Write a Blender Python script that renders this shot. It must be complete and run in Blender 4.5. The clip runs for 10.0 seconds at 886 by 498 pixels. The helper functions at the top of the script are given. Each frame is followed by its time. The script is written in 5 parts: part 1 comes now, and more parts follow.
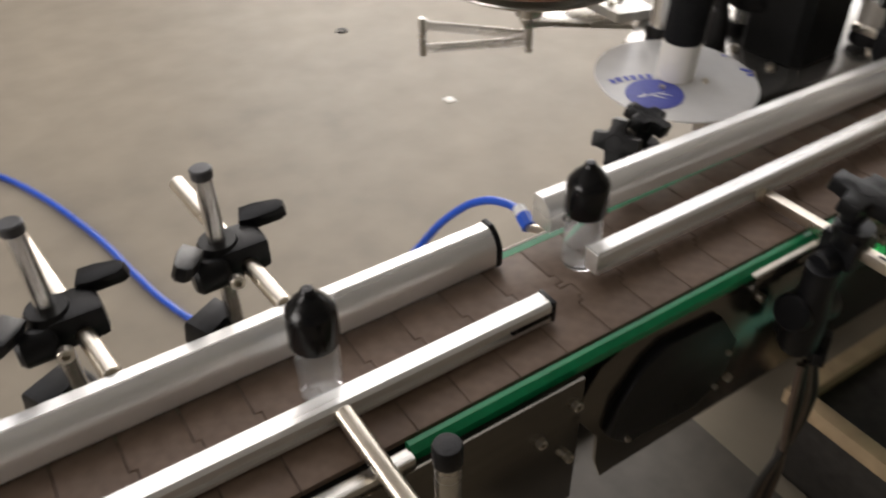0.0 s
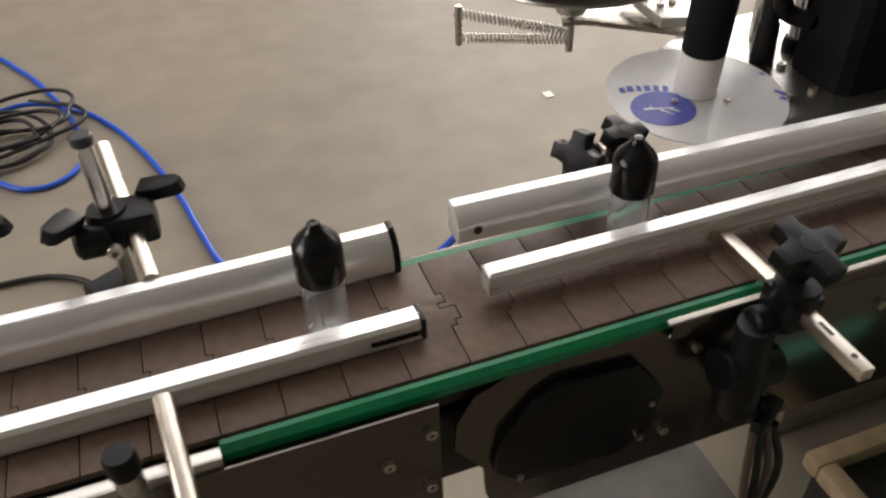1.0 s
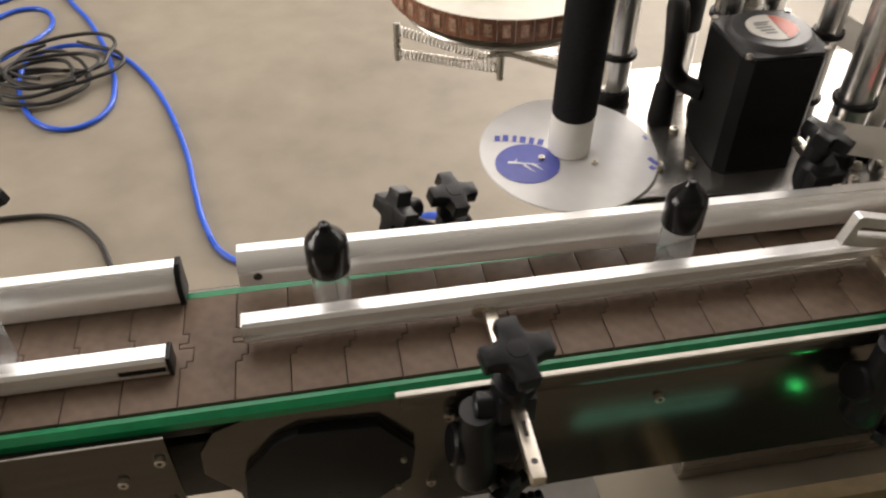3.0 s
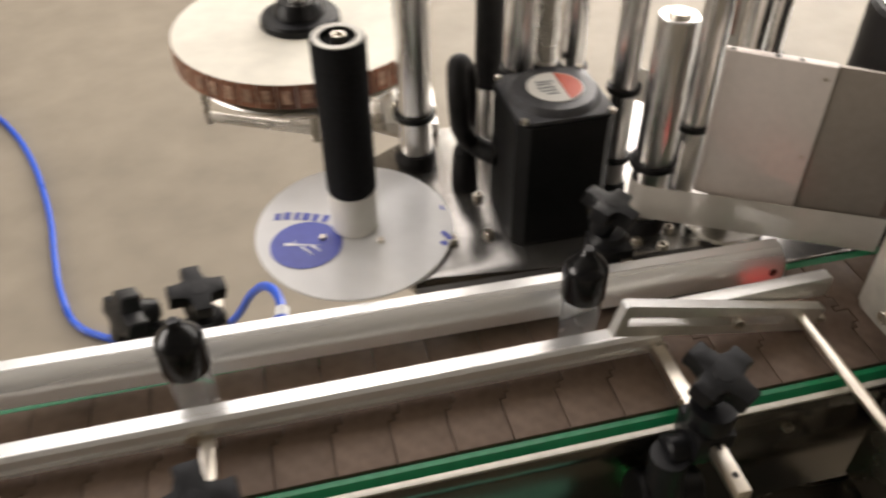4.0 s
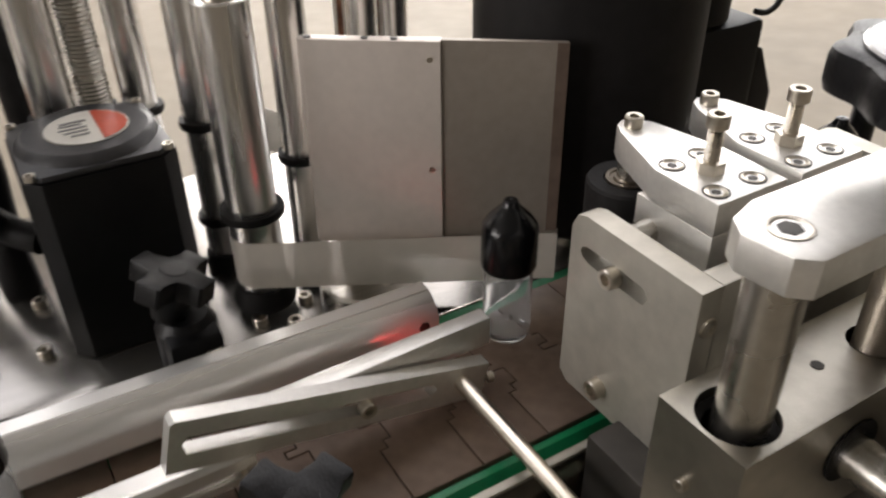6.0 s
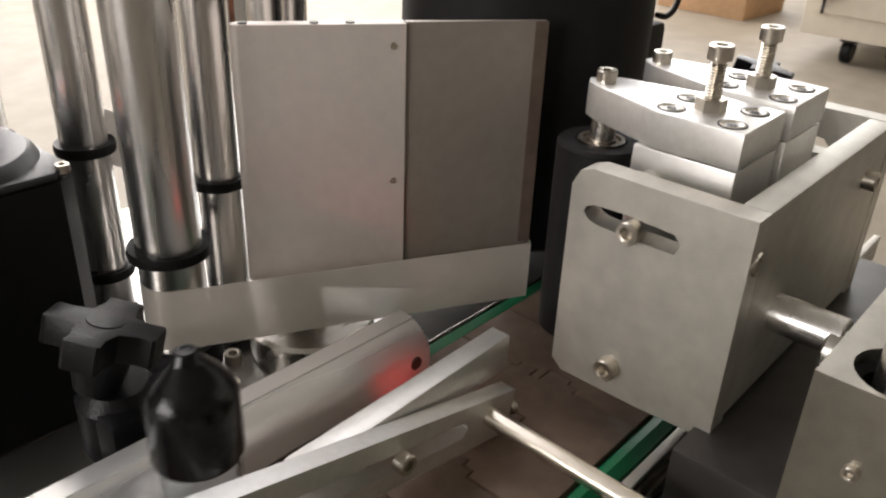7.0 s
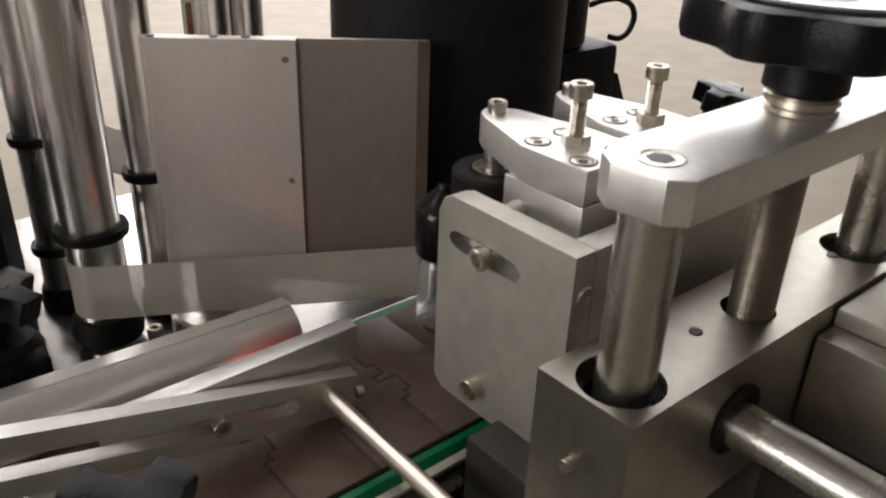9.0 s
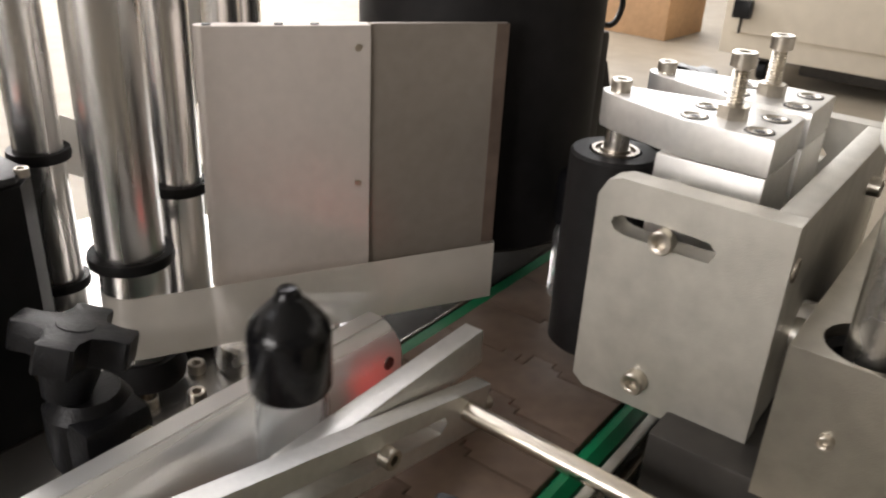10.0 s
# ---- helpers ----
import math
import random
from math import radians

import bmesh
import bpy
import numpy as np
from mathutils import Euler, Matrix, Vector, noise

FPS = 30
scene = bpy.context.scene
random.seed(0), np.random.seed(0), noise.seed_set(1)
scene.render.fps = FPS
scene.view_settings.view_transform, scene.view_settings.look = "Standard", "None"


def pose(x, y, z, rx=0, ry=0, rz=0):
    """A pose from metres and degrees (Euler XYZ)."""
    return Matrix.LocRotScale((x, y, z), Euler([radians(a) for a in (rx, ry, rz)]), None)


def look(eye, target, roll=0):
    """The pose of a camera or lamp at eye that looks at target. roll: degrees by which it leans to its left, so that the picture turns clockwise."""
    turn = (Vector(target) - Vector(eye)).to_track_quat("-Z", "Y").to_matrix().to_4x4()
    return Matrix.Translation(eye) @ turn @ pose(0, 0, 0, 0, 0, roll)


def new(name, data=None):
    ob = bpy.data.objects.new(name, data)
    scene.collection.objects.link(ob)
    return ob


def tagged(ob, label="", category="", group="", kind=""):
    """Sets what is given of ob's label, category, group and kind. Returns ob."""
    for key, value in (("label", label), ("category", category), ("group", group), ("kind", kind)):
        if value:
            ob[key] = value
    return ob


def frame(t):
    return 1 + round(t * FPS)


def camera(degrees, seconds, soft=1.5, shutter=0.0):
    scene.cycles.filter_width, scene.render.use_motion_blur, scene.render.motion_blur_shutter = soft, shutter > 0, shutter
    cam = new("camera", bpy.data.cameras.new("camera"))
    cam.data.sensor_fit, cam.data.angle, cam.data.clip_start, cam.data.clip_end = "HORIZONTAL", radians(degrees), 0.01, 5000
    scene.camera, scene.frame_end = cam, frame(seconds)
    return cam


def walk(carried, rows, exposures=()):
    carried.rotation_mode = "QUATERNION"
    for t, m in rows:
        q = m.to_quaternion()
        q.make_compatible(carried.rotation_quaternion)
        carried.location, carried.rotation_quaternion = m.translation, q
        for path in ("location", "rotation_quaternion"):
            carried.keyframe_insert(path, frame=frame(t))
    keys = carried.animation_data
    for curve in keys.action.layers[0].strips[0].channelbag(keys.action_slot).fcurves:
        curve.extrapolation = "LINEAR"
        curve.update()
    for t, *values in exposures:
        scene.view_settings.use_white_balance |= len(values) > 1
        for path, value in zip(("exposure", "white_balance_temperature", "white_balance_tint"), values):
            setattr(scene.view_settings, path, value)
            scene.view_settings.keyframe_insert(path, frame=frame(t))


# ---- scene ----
cam = camera(57.02, 10.0, soft=2.2, shutter=0.4)
PATH = [
    (0, pose(-0.2770, -0.2713, 0.3865, 51.30, 0.86, -33.02)),
    (0.2, pose(-0.2420, -0.2857, 0.3814, 51.70, 1.16, -26.63)),
    (0.3, pose(-0.2191, -0.2906, 0.3676, 51.80, 1.35, -24.52)),
    (0.5, pose(-0.1735, -0.3084, 0.3550, 51.35, 1.12, -22.32)),
    (0.8, pose(-0.1251, -0.3239, 0.3604, 50.98, 1.79, -21.13)),
    (1, pose(-0.1048, -0.3201, 0.3708, 50.70, 1.64, -20.05)),
    (1.2, pose(-0.0772, -0.3090, 0.3730, 50.57, 1.32, -19.49)),
    (1.5, pose(-0.0376, -0.2768, 0.3652, 49.44, 0.72, -19.29)),
    (1.8, pose(-0.0096, -0.2554, 0.3567, 48.28, 0.42, -19.15)),
    (2, pose(0.0100, -0.2500, 0.3653, 47.64, 0.46, -18.54)),
    (2.2, pose(0.0293, -0.2575, 0.3789, 47.37, -0.33, -16.79)),
    (3.3, pose(0.1560, -0.3726, 0.4678, 47.99, 0.49, -9.06)),
    (3.5, pose(0.1843, -0.3640, 0.4760, 48.36, 0.48, -9.20)),
    (3.8, pose(0.2622, -0.3200, 0.4705, 47.60, 0.99, -10.55)),
    (4, pose(0.2994, -0.2969, 0.4342, 49.16, 0.66, -13.57)),
    (4.2, pose(0.3523, -0.2692, 0.4245, 47.38, 1.53, -16.60)),
    (4.5, pose(0.3857, -0.2567, 0.4093, 48.03, 0.77, -21.58)),
    (4.8, pose(0.4240, -0.2702, 0.3922, 48.96, 1.19, -22.64)),
    (5, pose(0.4457, -0.2796, 0.3730, 49.85, 1.26, -22.66)),
    (5.2, pose(0.4693, -0.2838, 0.3529, 51.22, 1.20, -22.32)),
    (5.5, pose(0.4820, -0.2830, 0.3274, 53.44, 1.13, -23.11)),
    (5.8, pose(0.4831, -0.2497, 0.3105, 55.42, 1.13, -26.62)),
    (6, pose(0.4735, -0.2194, 0.2991, 56.49, 0.61, -31.16)),
    (6.2, pose(0.4613, -0.1921, 0.2824, 57.92, 0.22, -35.59)),
    (7.3, pose(0.4037, -0.1140, 0.2288, 63.31, -2.79, -50.07)),
    (7.5, pose(0.3961, -0.1156, 0.2283, 63.50, -3.00, -50.70)),
    (7.8, pose(0.4046, -0.1247, 0.2405, 63.04, -2.49, -50.49)),
    (8, pose(0.4168, -0.1306, 0.2396, 63.80, -2.97, -49.92)),
    (8.2, pose(0.4371, -0.1459, 0.2408, 63.14, -2.78, -47.69)),
    (8.5, pose(0.4639, -0.1942, 0.2450, 63.04, -3.34, -42.51)),
    (8.7, pose(0.4824, -0.2217, 0.2541, 62.58, -2.56, -39.58)),
    (9, pose(0.4787, -0.2224, 0.2501, 62.71, -1.87, -39.70)),
    (9.2, pose(0.4609, -0.1936, 0.2419, 62.26, -0.99, -42.14)),
    (9.5, pose(0.4299, -0.1516, 0.2332, 62.89, -1.76, -47.38)),
    (9.7, pose(0.4213, -0.1360, 0.2353, 62.97, -1.80, -49.96)),
    (10, pose(0.4040, -0.1122, 0.2257, 64.04, -2.88, -52.78)),
]
EXPOSURES = [(0, -0.02, 6500, 10), (0.5, -0.18, 6500, 10), (1, 0.0, 6550, 10), (2, 0.19, 6700, 10), (3.5, 0.53, 6850, 10), (4.5, 0.3, 6650, 10), (5.5, 0.22, 6500, 10), (7.5, 0.46, 6400, 10), (8.5, 0.25, 6400, 10), (9, -0.03, 6400, 10), (9.5, 0.17, 6400, 10), (10, 0.55, 6400, 10)]
walk(cam, PATH, EXPOSURES)

# ---- world and light ----
FLOOR = -0.5635
world = bpy.data.worlds.new("world")
scene.world = world
world.use_nodes = True
wn = world.node_tree.nodes
sky = wn.new("ShaderNodeTexSky")
sky.sky_type, sky.sun_disc, sky.sun_elevation, sky.sun_rotation = "NISHITA", False, radians(40), radians(20)
world.node_tree.links.new(sky.outputs[0], wn["Background"].inputs[0])
wn["Background"].inputs[1].default_value = 0.1
scene.view_settings.exposure = 0.0


def area_lamp(name, eye, target, sx, sy, power, colour):
    d = bpy.data.lights.new(name, "AREA")
    d.shape, d.size, d.size_y, d.energy, d.color = "RECTANGLE", sx, sy, power, colour
    ob = new(name, d)
    ob.matrix_world = look(eye, target)
    return ob


area_lamp("window_light", (4.3, 5.9, 1.83), (4.3, 0, 1.83), 5.4, 3.0, 420, (1.0, 0.93, 0.87))
area_lamp("skylight_light", (1.9, 3.25, 3.38), (1.9, 3.25, 0), 9.0, 3.8, 190, (1.0, 0.93, 0.87))
# added fill with no known source, brightens the arm tops and posts
area_lamp("fill_light_east", (7.9, 3.6, 2.0), (0, 3.6, 2.0), 4.2, 2.5, 150, (1.0, 0.95, 0.9))
# unseen west source, added to lift the faces turned to -x
area_lamp("fill_light_west", (-5.9, 0.6, 1.6), (0, 0.6, 0.6), 3.4, 2.2, 175, (1.0, 0.93, 0.88))
# the red beam of the bottle sensor under the deflector
beam = bpy.data.lights.new("sensor_beam", "SPOT")
beam.energy, beam.color, beam.spot_size, beam.spot_blend, beam.shadow_soft_size = 0.017, (1.0, 0.05, 0.05), radians(84), 1.0, 0.004
new("sensor_beam", beam).matrix_world = look((0.630, 0.061, 0.010), (0.634, 0.089, 0.016))


# ---- materials ----
def mat(name, base, rough=0.5, metal=0.0, var=0.12, scale=60.0, bump=0.0, bscale=400.0, base2=None, stretch=(1, 1, 1),
        trans=0.0, ior=1.45, coat=0.0, rvar=0.1, emit=0.0, rand=0.0, spec=0.5, clear=0.0):
    m = bpy.data.materials.new(name)
    m.use_nodes = True
    t = m.node_tree
    b = t.nodes["Principled BSDF"]
    b.inputs["Roughness"].default_value = rough
    b.inputs["Metallic"].default_value = metal
    b.inputs["IOR"].default_value = ior
    b.inputs["Transmission Weight"].default_value = trans
    b.inputs["Coat Weight"].default_value = coat
    b.inputs["Specular IOR Level"].default_value = spec
    co = t.nodes.new("ShaderNodeTexCoord")
    mp = t.nodes.new("ShaderNodeMapping")
    mp.inputs["Scale"].default_value = stretch
    t.links.new(co.outputs["Object"], mp.inputs[0])
    n1 = t.nodes.new("ShaderNodeTexNoise")
    n1.inputs["Scale"].default_value, n1.inputs["Detail"].default_value = scale, 6
    n2 = t.nodes.new("ShaderNodeTexNoise")
    n2.inputs["Scale"].default_value, n2.inputs["Detail"].default_value = scale * 0.13, 4
    for n in (n1, n2):
        t.links.new(mp.outputs[0], n.inputs[0])
    mix = t.nodes.new("ShaderNodeMix")
    mix.data_type = "RGBA"
    dark = base2 or tuple(c * (1 - 2.2 * var) for c in base)
    mix.inputs[6].default_value, mix.inputs[7].default_value = (*dark, 1), (*[min(1, c * (1 + var)) for c in base], 1)
    add = t.nodes.new("ShaderNodeMath")
    add.operation = "ADD"
    t.links.new(n1.outputs[0], add.inputs[0])
    t.links.new(n2.outputs[0], add.inputs[1])
    rng = t.nodes.new("ShaderNodeMapRange")
    rng.inputs[1].default_value, rng.inputs[2].default_value = 0.6, 1.4
    t.links.new(add.outputs[0], rng.inputs[0])
    t.links.new(rng.outputs[0], mix.inputs[0])
    out = mix.outputs[2]
    if rand:
        oi = t.nodes.new("ShaderNodeObjectInfo")
        r2 = t.nodes.new("ShaderNodeMapRange")
        r2.inputs[3].default_value, r2.inputs[4].default_value = 1 - rand, 1 + rand
        t.links.new(oi.outputs["Random"], r2.inputs[0])
        hsv = t.nodes.new("ShaderNodeHueSaturation")
        t.links.new(r2.outputs[0], hsv.inputs["Value"])
        t.links.new(out, hsv.inputs["Color"])
        out = hsv.outputs[0]
    t.links.new(out, b.inputs["Base Color"])
    if rvar:
        rr = t.nodes.new("ShaderNodeMapRange")
        rr.inputs[3].default_value, rr.inputs[4].default_value = max(0.02, rough - rvar), min(1, rough + rvar)
        t.links.new(n2.outputs[0], rr.inputs[0])
        t.links.new(rr.outputs[0], b.inputs["Roughness"])
    if bump:
        n3 = t.nodes.new("ShaderNodeTexNoise")
        n3.inputs["Scale"].default_value, n3.inputs["Detail"].default_value = bscale, 5
        t.links.new(mp.outputs[0], n3.inputs[0])
        bp = t.nodes.new("ShaderNodeBump")
        bp.inputs["Strength"].default_value, bp.inputs["Distance"].default_value = bump, 0.001
        t.links.new(n3.outputs[0], bp.inputs["Height"])
        t.links.new(bp.outputs[0], b.inputs["Normal"])
    if emit:
        b.inputs["Emission Color"].default_value = (*base, 1)
        b.inputs["Emission Strength"].default_value = emit
    if clear:
        see = t.nodes.new("ShaderNodeBsdfTransparent")
        both = t.nodes.new("ShaderNodeMixShader")
        both.inputs[0].default_value = clear
        t.links.new(b.outputs[0], both.inputs[1])
        t.links.new(see.outputs[0], both.inputs[2])
        t.links.new(both.outputs[0], t.nodes["Material Output"].inputs[0])
    return m


CONCRETE = mat("concrete", (0.282, 0.243, 0.188), 0.58, 0, 0.12, 9, 0.2, 60, rvar=0.1, spec=0.32)
# dark colour puts the hall's dimness into the unseen south wall
WALL_DARK = mat("dimmed_wall", (0.14, 0.135, 0.125), 0.8, 0, 0.08, 4, 0.1, 40)
WALL = mat("wall_paint", (0.42, 0.40, 0.36), 0.8, 0, 0.05, 4, 0.1, 40)
CEILING = mat("ceiling_sheet", (0.4, 0.4, 0.38), 0.7, 0, 0.05, 4)
ALU = mat("anodised_aluminium", (0.86, 0.845, 0.81), 0.38, 0.8, 0.05, 300, 0.12, 1800, rvar=0.05)
ALU_PLATE = mat("blasted_aluminium", (0.56, 0.535, 0.475), 0.5, 0.85, 0.09, 110, 0.2, 1500, rvar=0.06)
RAIL = mat("rail_aluminium", (0.93, 0.92, 0.895), 0.28, 0.6, 0.07, 40, 0.1, 900, stretch=(0.15, 1, 1), rvar=0.08)
STEEL = mat("brushed_steel", (0.55, 0.53, 0.49), 0.27, 1.0, 0.07, 260, 0.15, 900, stretch=(0.06, 1, 1), rvar=0.08)
CHROME = mat("polished_steel", (0.80, 0.785, 0.765), 0.27, 1.0, 0.08, 220, 0.1, 700, stretch=(1, 1, 0.08), rvar=0.07)
ROD = mat("bright_rod", (0.77, 0.70, 0.60), 0.29, 1.0, 0.06, 150, 0.08, 700, rvar=0.08)
SCREW = mat("zinc_screw", (0.66, 0.61, 0.53), 0.3, 1.0, 0.1, 300, rvar=0.1)
BLACK = mat("black_plastic", (0.008, 0.008, 0.009), 0.33, 0, 0.2, 200, 0.25, 900, rvar=0.12, spec=0.26)
MOTOR = mat("black_motor_paint", (0.009, 0.009, 0.009), 0.45, 0, 0.2, 100, 0.1, 600, spec=0.25)
MOTOR_CAP = mat("cast_motor_cap", (0.075, 0.075, 0.08), 0.42, 0.4, 0.12, 160, 0.2, 800)
RUBBER = mat("black_rubber", (0.013, 0.012, 0.012), 0.55, 0, 0.2, 120, 0.2, 1200, spec=0.2)
FOAM = mat("black_foam", (0.012, 0.012, 0.013), 0.9, 0, 0.25, 300, 0.5, 1500, spec=0.2)
BELT = mat("brown_acetal", (0.172, 0.122, 0.092), 0.46, 0, 0.14, 120, 0.15, 900, rvar=0.1, rand=0.06, spec=0.22)
GREEN = mat("green_wear_plastic", (0.005, 0.21, 0.078), 0.35, 0, 0.12, 120, 0.1, 500)
# dark steel parts; also imitates shade in holes, slots and recesses
DARK_STEEL_SHADE = mat("dark_steel_shade", (0.06, 0.055, 0.05), 0.5, 0.6, 0.2, 60)
CAP = mat("black_cap", (0.006, 0.006, 0.007), 0.16, 0, 0.2, 200, 0.2, 500, rvar=0.06, spec=0.4)
BOTTLE = mat("clear_plastic", (0.93, 0.95, 0.96), 0.05, 0, 0.01, 30, trans=0.975, ior=1.46, rvar=0.02)
PAPER = mat("white_paper", (0.80, 0.77, 0.71), 0.55, 0, 0.03, 90)
LINER = mat("glassine_liner", (0.70, 0.65, 0.58), 0.32, 0, 0.05, 90, rvar=0.08, clear=0.26)
SIDE_PAPER = mat("reel_side", (0.80, 0.76, 0.66), 0.7, 0, 0.06, 50, 0.2, 500)
FILM = mat("frosted_disc", (0.90, 0.90, 0.90), 0.3, 0, 0.04, 40, trans=0.0, rvar=0.1)
DISC = mat("milky_disc", (0.90, 0.90, 0.90), 0.2, 0, 0.05, 40, rvar=0.08, clear=0.3, spec=0.7)
# dull brown that imitates floor in shade
FLOOR_SHADE = mat("floor_shade_brown", (0.085, 0.075, 0.062), 0.6, 0.0, 0.15, 30, 0.1, 200)
PEEL = mat("pale_blasted_plate", (0.66, 0.595, 0.545), 0.5, 0.35, 0.04, 160, 0.2, 1500, rvar=0.06)
BLOCK = mat("machined_block", (0.44, 0.415, 0.36), 0.34, 1.0, 0.1, 110, 0.2, 1500, rvar=0.06)
LEAF = mat("dull_grey_leaf", (0.30, 0.262, 0.225), 0.5, 0.45, 0.06, 160, 0.2, 1500, rvar=0.06)
PLATE = mat("polished_plate", (0.38, 0.365, 0.345), 0.22, 0.9, 0.08, 200, 0.1, 700, stretch=(0.1, 1, 1), rvar=0.1)
WHEEL = mat("grey_moulding", (0.13, 0.13, 0.135), 0.22, 0.0, 0.1, 160, 0.1, 500, rvar=0.08, spec=0.8)
# base colour darkened to stand in for the shaded floor it mirrors
PANEL = mat("shade_darkened_stainless", (0.14, 0.127, 0.108), 0.17, 0.85, 0.10, 160, 0.04, 700, stretch=(0.1, 1, 1), rvar=0.06)
SCREW_THREAD = mat("oiled_thread", (0.33, 0.29, 0.24), 0.35, 1.0, 0.15, 200, rvar=0.1)
BLUE_INK = mat("blue_ink", (0.09, 0.11, 0.46), 0.4, 0, 0.08, 120)
BLUE = mat("blue_hose", (0.02, 0.10, 0.60), 0.3, 0, 0.08, 80)
CABLE = mat("black_cable", (0.02, 0.018, 0.016), 0.5, 0, 0.15, 80)
BROWN = mat("label_print", (0.30, 0.13, 0.075), 0.4, 0, 0.38, 260, rand=0.25)
CREAM = mat("label_light", (0.52, 0.33, 0.23), 0.4, 0, 0.38, 300, rand=0.2)
CARD = mat("cardboard", (0.42, 0.26, 0.14), 0.8, 0, 0.1, 40, 0.2, 200)
BEIGE = mat("beige_cabinet_paint", (0.60, 0.54, 0.44), 0.45, 0, 0.05, 20)
RED_INK = mat("red_print", (0.62, 0.10, 0.05), 0.45, 0, 0.08, 120)
GREY_INK = mat("grey_print", (0.30, 0.30, 0.30), 0.5, 0, 0.1, 120)
COPPER = mat("bronze_edge", (0.17, 0.125, 0.10), 0.5, 0.4, 0.15, 120)
WOOD = mat("pale_wood", (0.45, 0.33, 0.20), 0.6, 0, 0.15, 40, 0.2, 200)
LED_GREEN = mat("green_led", (0.05, 1.0, 0.25), 0.3, 0, 0, 50, emit=40)
# glow for the added bar whose reflection tints the side panel
TEAL_PATCH_GLOW = mat("teal_patch_glow", (0.26, 0.72, 0.56), 0.4, 0, 0.1, 30, emit=0.32)

# ---- building helpers ----
ORIGIN = {}


def thing(name, at, label, category, group="", kind=""):
    ob = new(name)
    ob.empty_display_size = 0.02
    ob.location = at
    ORIGIN[ob] = Vector(at)
    return tagged(ob, label, category, group, kind)


def finish(bm):
    bmesh.ops.recalc_face_normals(bm, faces=bm.faces)
    for f in bm.faces:
        f.smooth = True
    for e in bm.edges:
        if len(e.link_faces) == 2 and e.calc_face_angle(0) > 0.55:
            e.smooth = False


def part(name, bm, material, parent, label=""):
    """Links a bmesh, drawn in world metres, as one mesh under parent."""
    finish(bm)
    o = ORIGIN[parent]
    bmesh.ops.translate(bm, verts=bm.verts, vec=-o)
    me = bpy.data.meshes.new(name)
    bm.to_mesh(me)
    bm.free()
    me.materials.append(material)
    ob = new(name, me)
    ob.parent = parent
    ORIGIN[ob] = o
    if label:
        ob["label"] = label
    return ob


def solo(name, bm, material, label, category, group="", kind="", at=(0, 0, 0)):
    finish(bm)
    bmesh.ops.translate(bm, verts=bm.verts, vec=-Vector(at))
    me = bpy.data.meshes.new(name)
    bm.to_mesh(me)
    bm.free()
    me.materials.append(material)
    ob = new(name, me)
    ob.location = at
    ORIGIN[ob] = Vector(at)
    return tagged(ob, label, category, group, kind)


def box(x0, x1, y0, y1, z0, z1, bev=0.0006, bm=None, m=None):
    made = bm is None
    bm = bm or bmesh.new()
    r = bmesh.ops.create_cube(bm, size=1)
    vs = r["verts"]
    bmesh.ops.scale(bm, vec=(x1 - x0, y1 - y0, z1 - z0), verts=vs)
    bmesh.ops.translate(bm, vec=((x0 + x1) / 2, (y0 + y1) / 2, (z0 + z1) / 2), verts=vs)
    if bev:
        es = list({e for v in vs for e in v.link_edges})
        r2 = bmesh.ops.bevel(bm, geom=es, offset=bev, segments=2, affect="EDGES", profile=0.6)
        vs = list({v for f in r2["faces"] for v in f.verts} | {v for v in vs if v.is_valid})
    if m is not None:
        bmesh.ops.transform(bm, matrix=m, verts=vs)
    return bm


def lathe(profile, at=(0, 0, 0), seg=32, bm=None, m=None):
    """Turns (radius, height) pairs about z."""
    bm = bm or bmesh.new()
    rings = []
    for r, z in profile:
        if r < 1e-6:
            rings.append([bm.verts.new((0, 0, z))])
        else:
            rings.append([bm.verts.new((r * math.cos(2 * math.pi * k / seg), r * math.sin(2 * math.pi * k / seg), z)) for k in range(seg)])
    for a, b in zip(rings, rings[1:]):
        for k in range(seg):
            j = (k + 1) % seg
            if len(a) == 1 and len(b) == 1:
                continue
            if len(a) == 1:
                bm.faces.new((a[0], b[k], b[j]))
            elif len(b) == 1:
                bm.faces.new((a[k], a[j], b[0]))
            else:
                bm.faces.new((a[k], a[j], b[j], b[k]))
    vs = [v for r in rings for v in r]
    if m is not None:
        bmesh.ops.transform(bm, matrix=m, verts=vs)
    bmesh.ops.translate(bm, vec=at, verts=vs)
    return bm


def rod(p, q, r, seg=24, bev=0.0008, bm=None):
    p, q = Vector(p), Vector(q)
    h = (q - p).length
    turn = (q - p).to_track_quat("Z", "Y").to_matrix().to_4x4()
    return lathe([(0, 0), (r - bev, 0), (r, bev), (r, h - bev), (r - bev, h), (0, h)], p, seg, bm, turn)


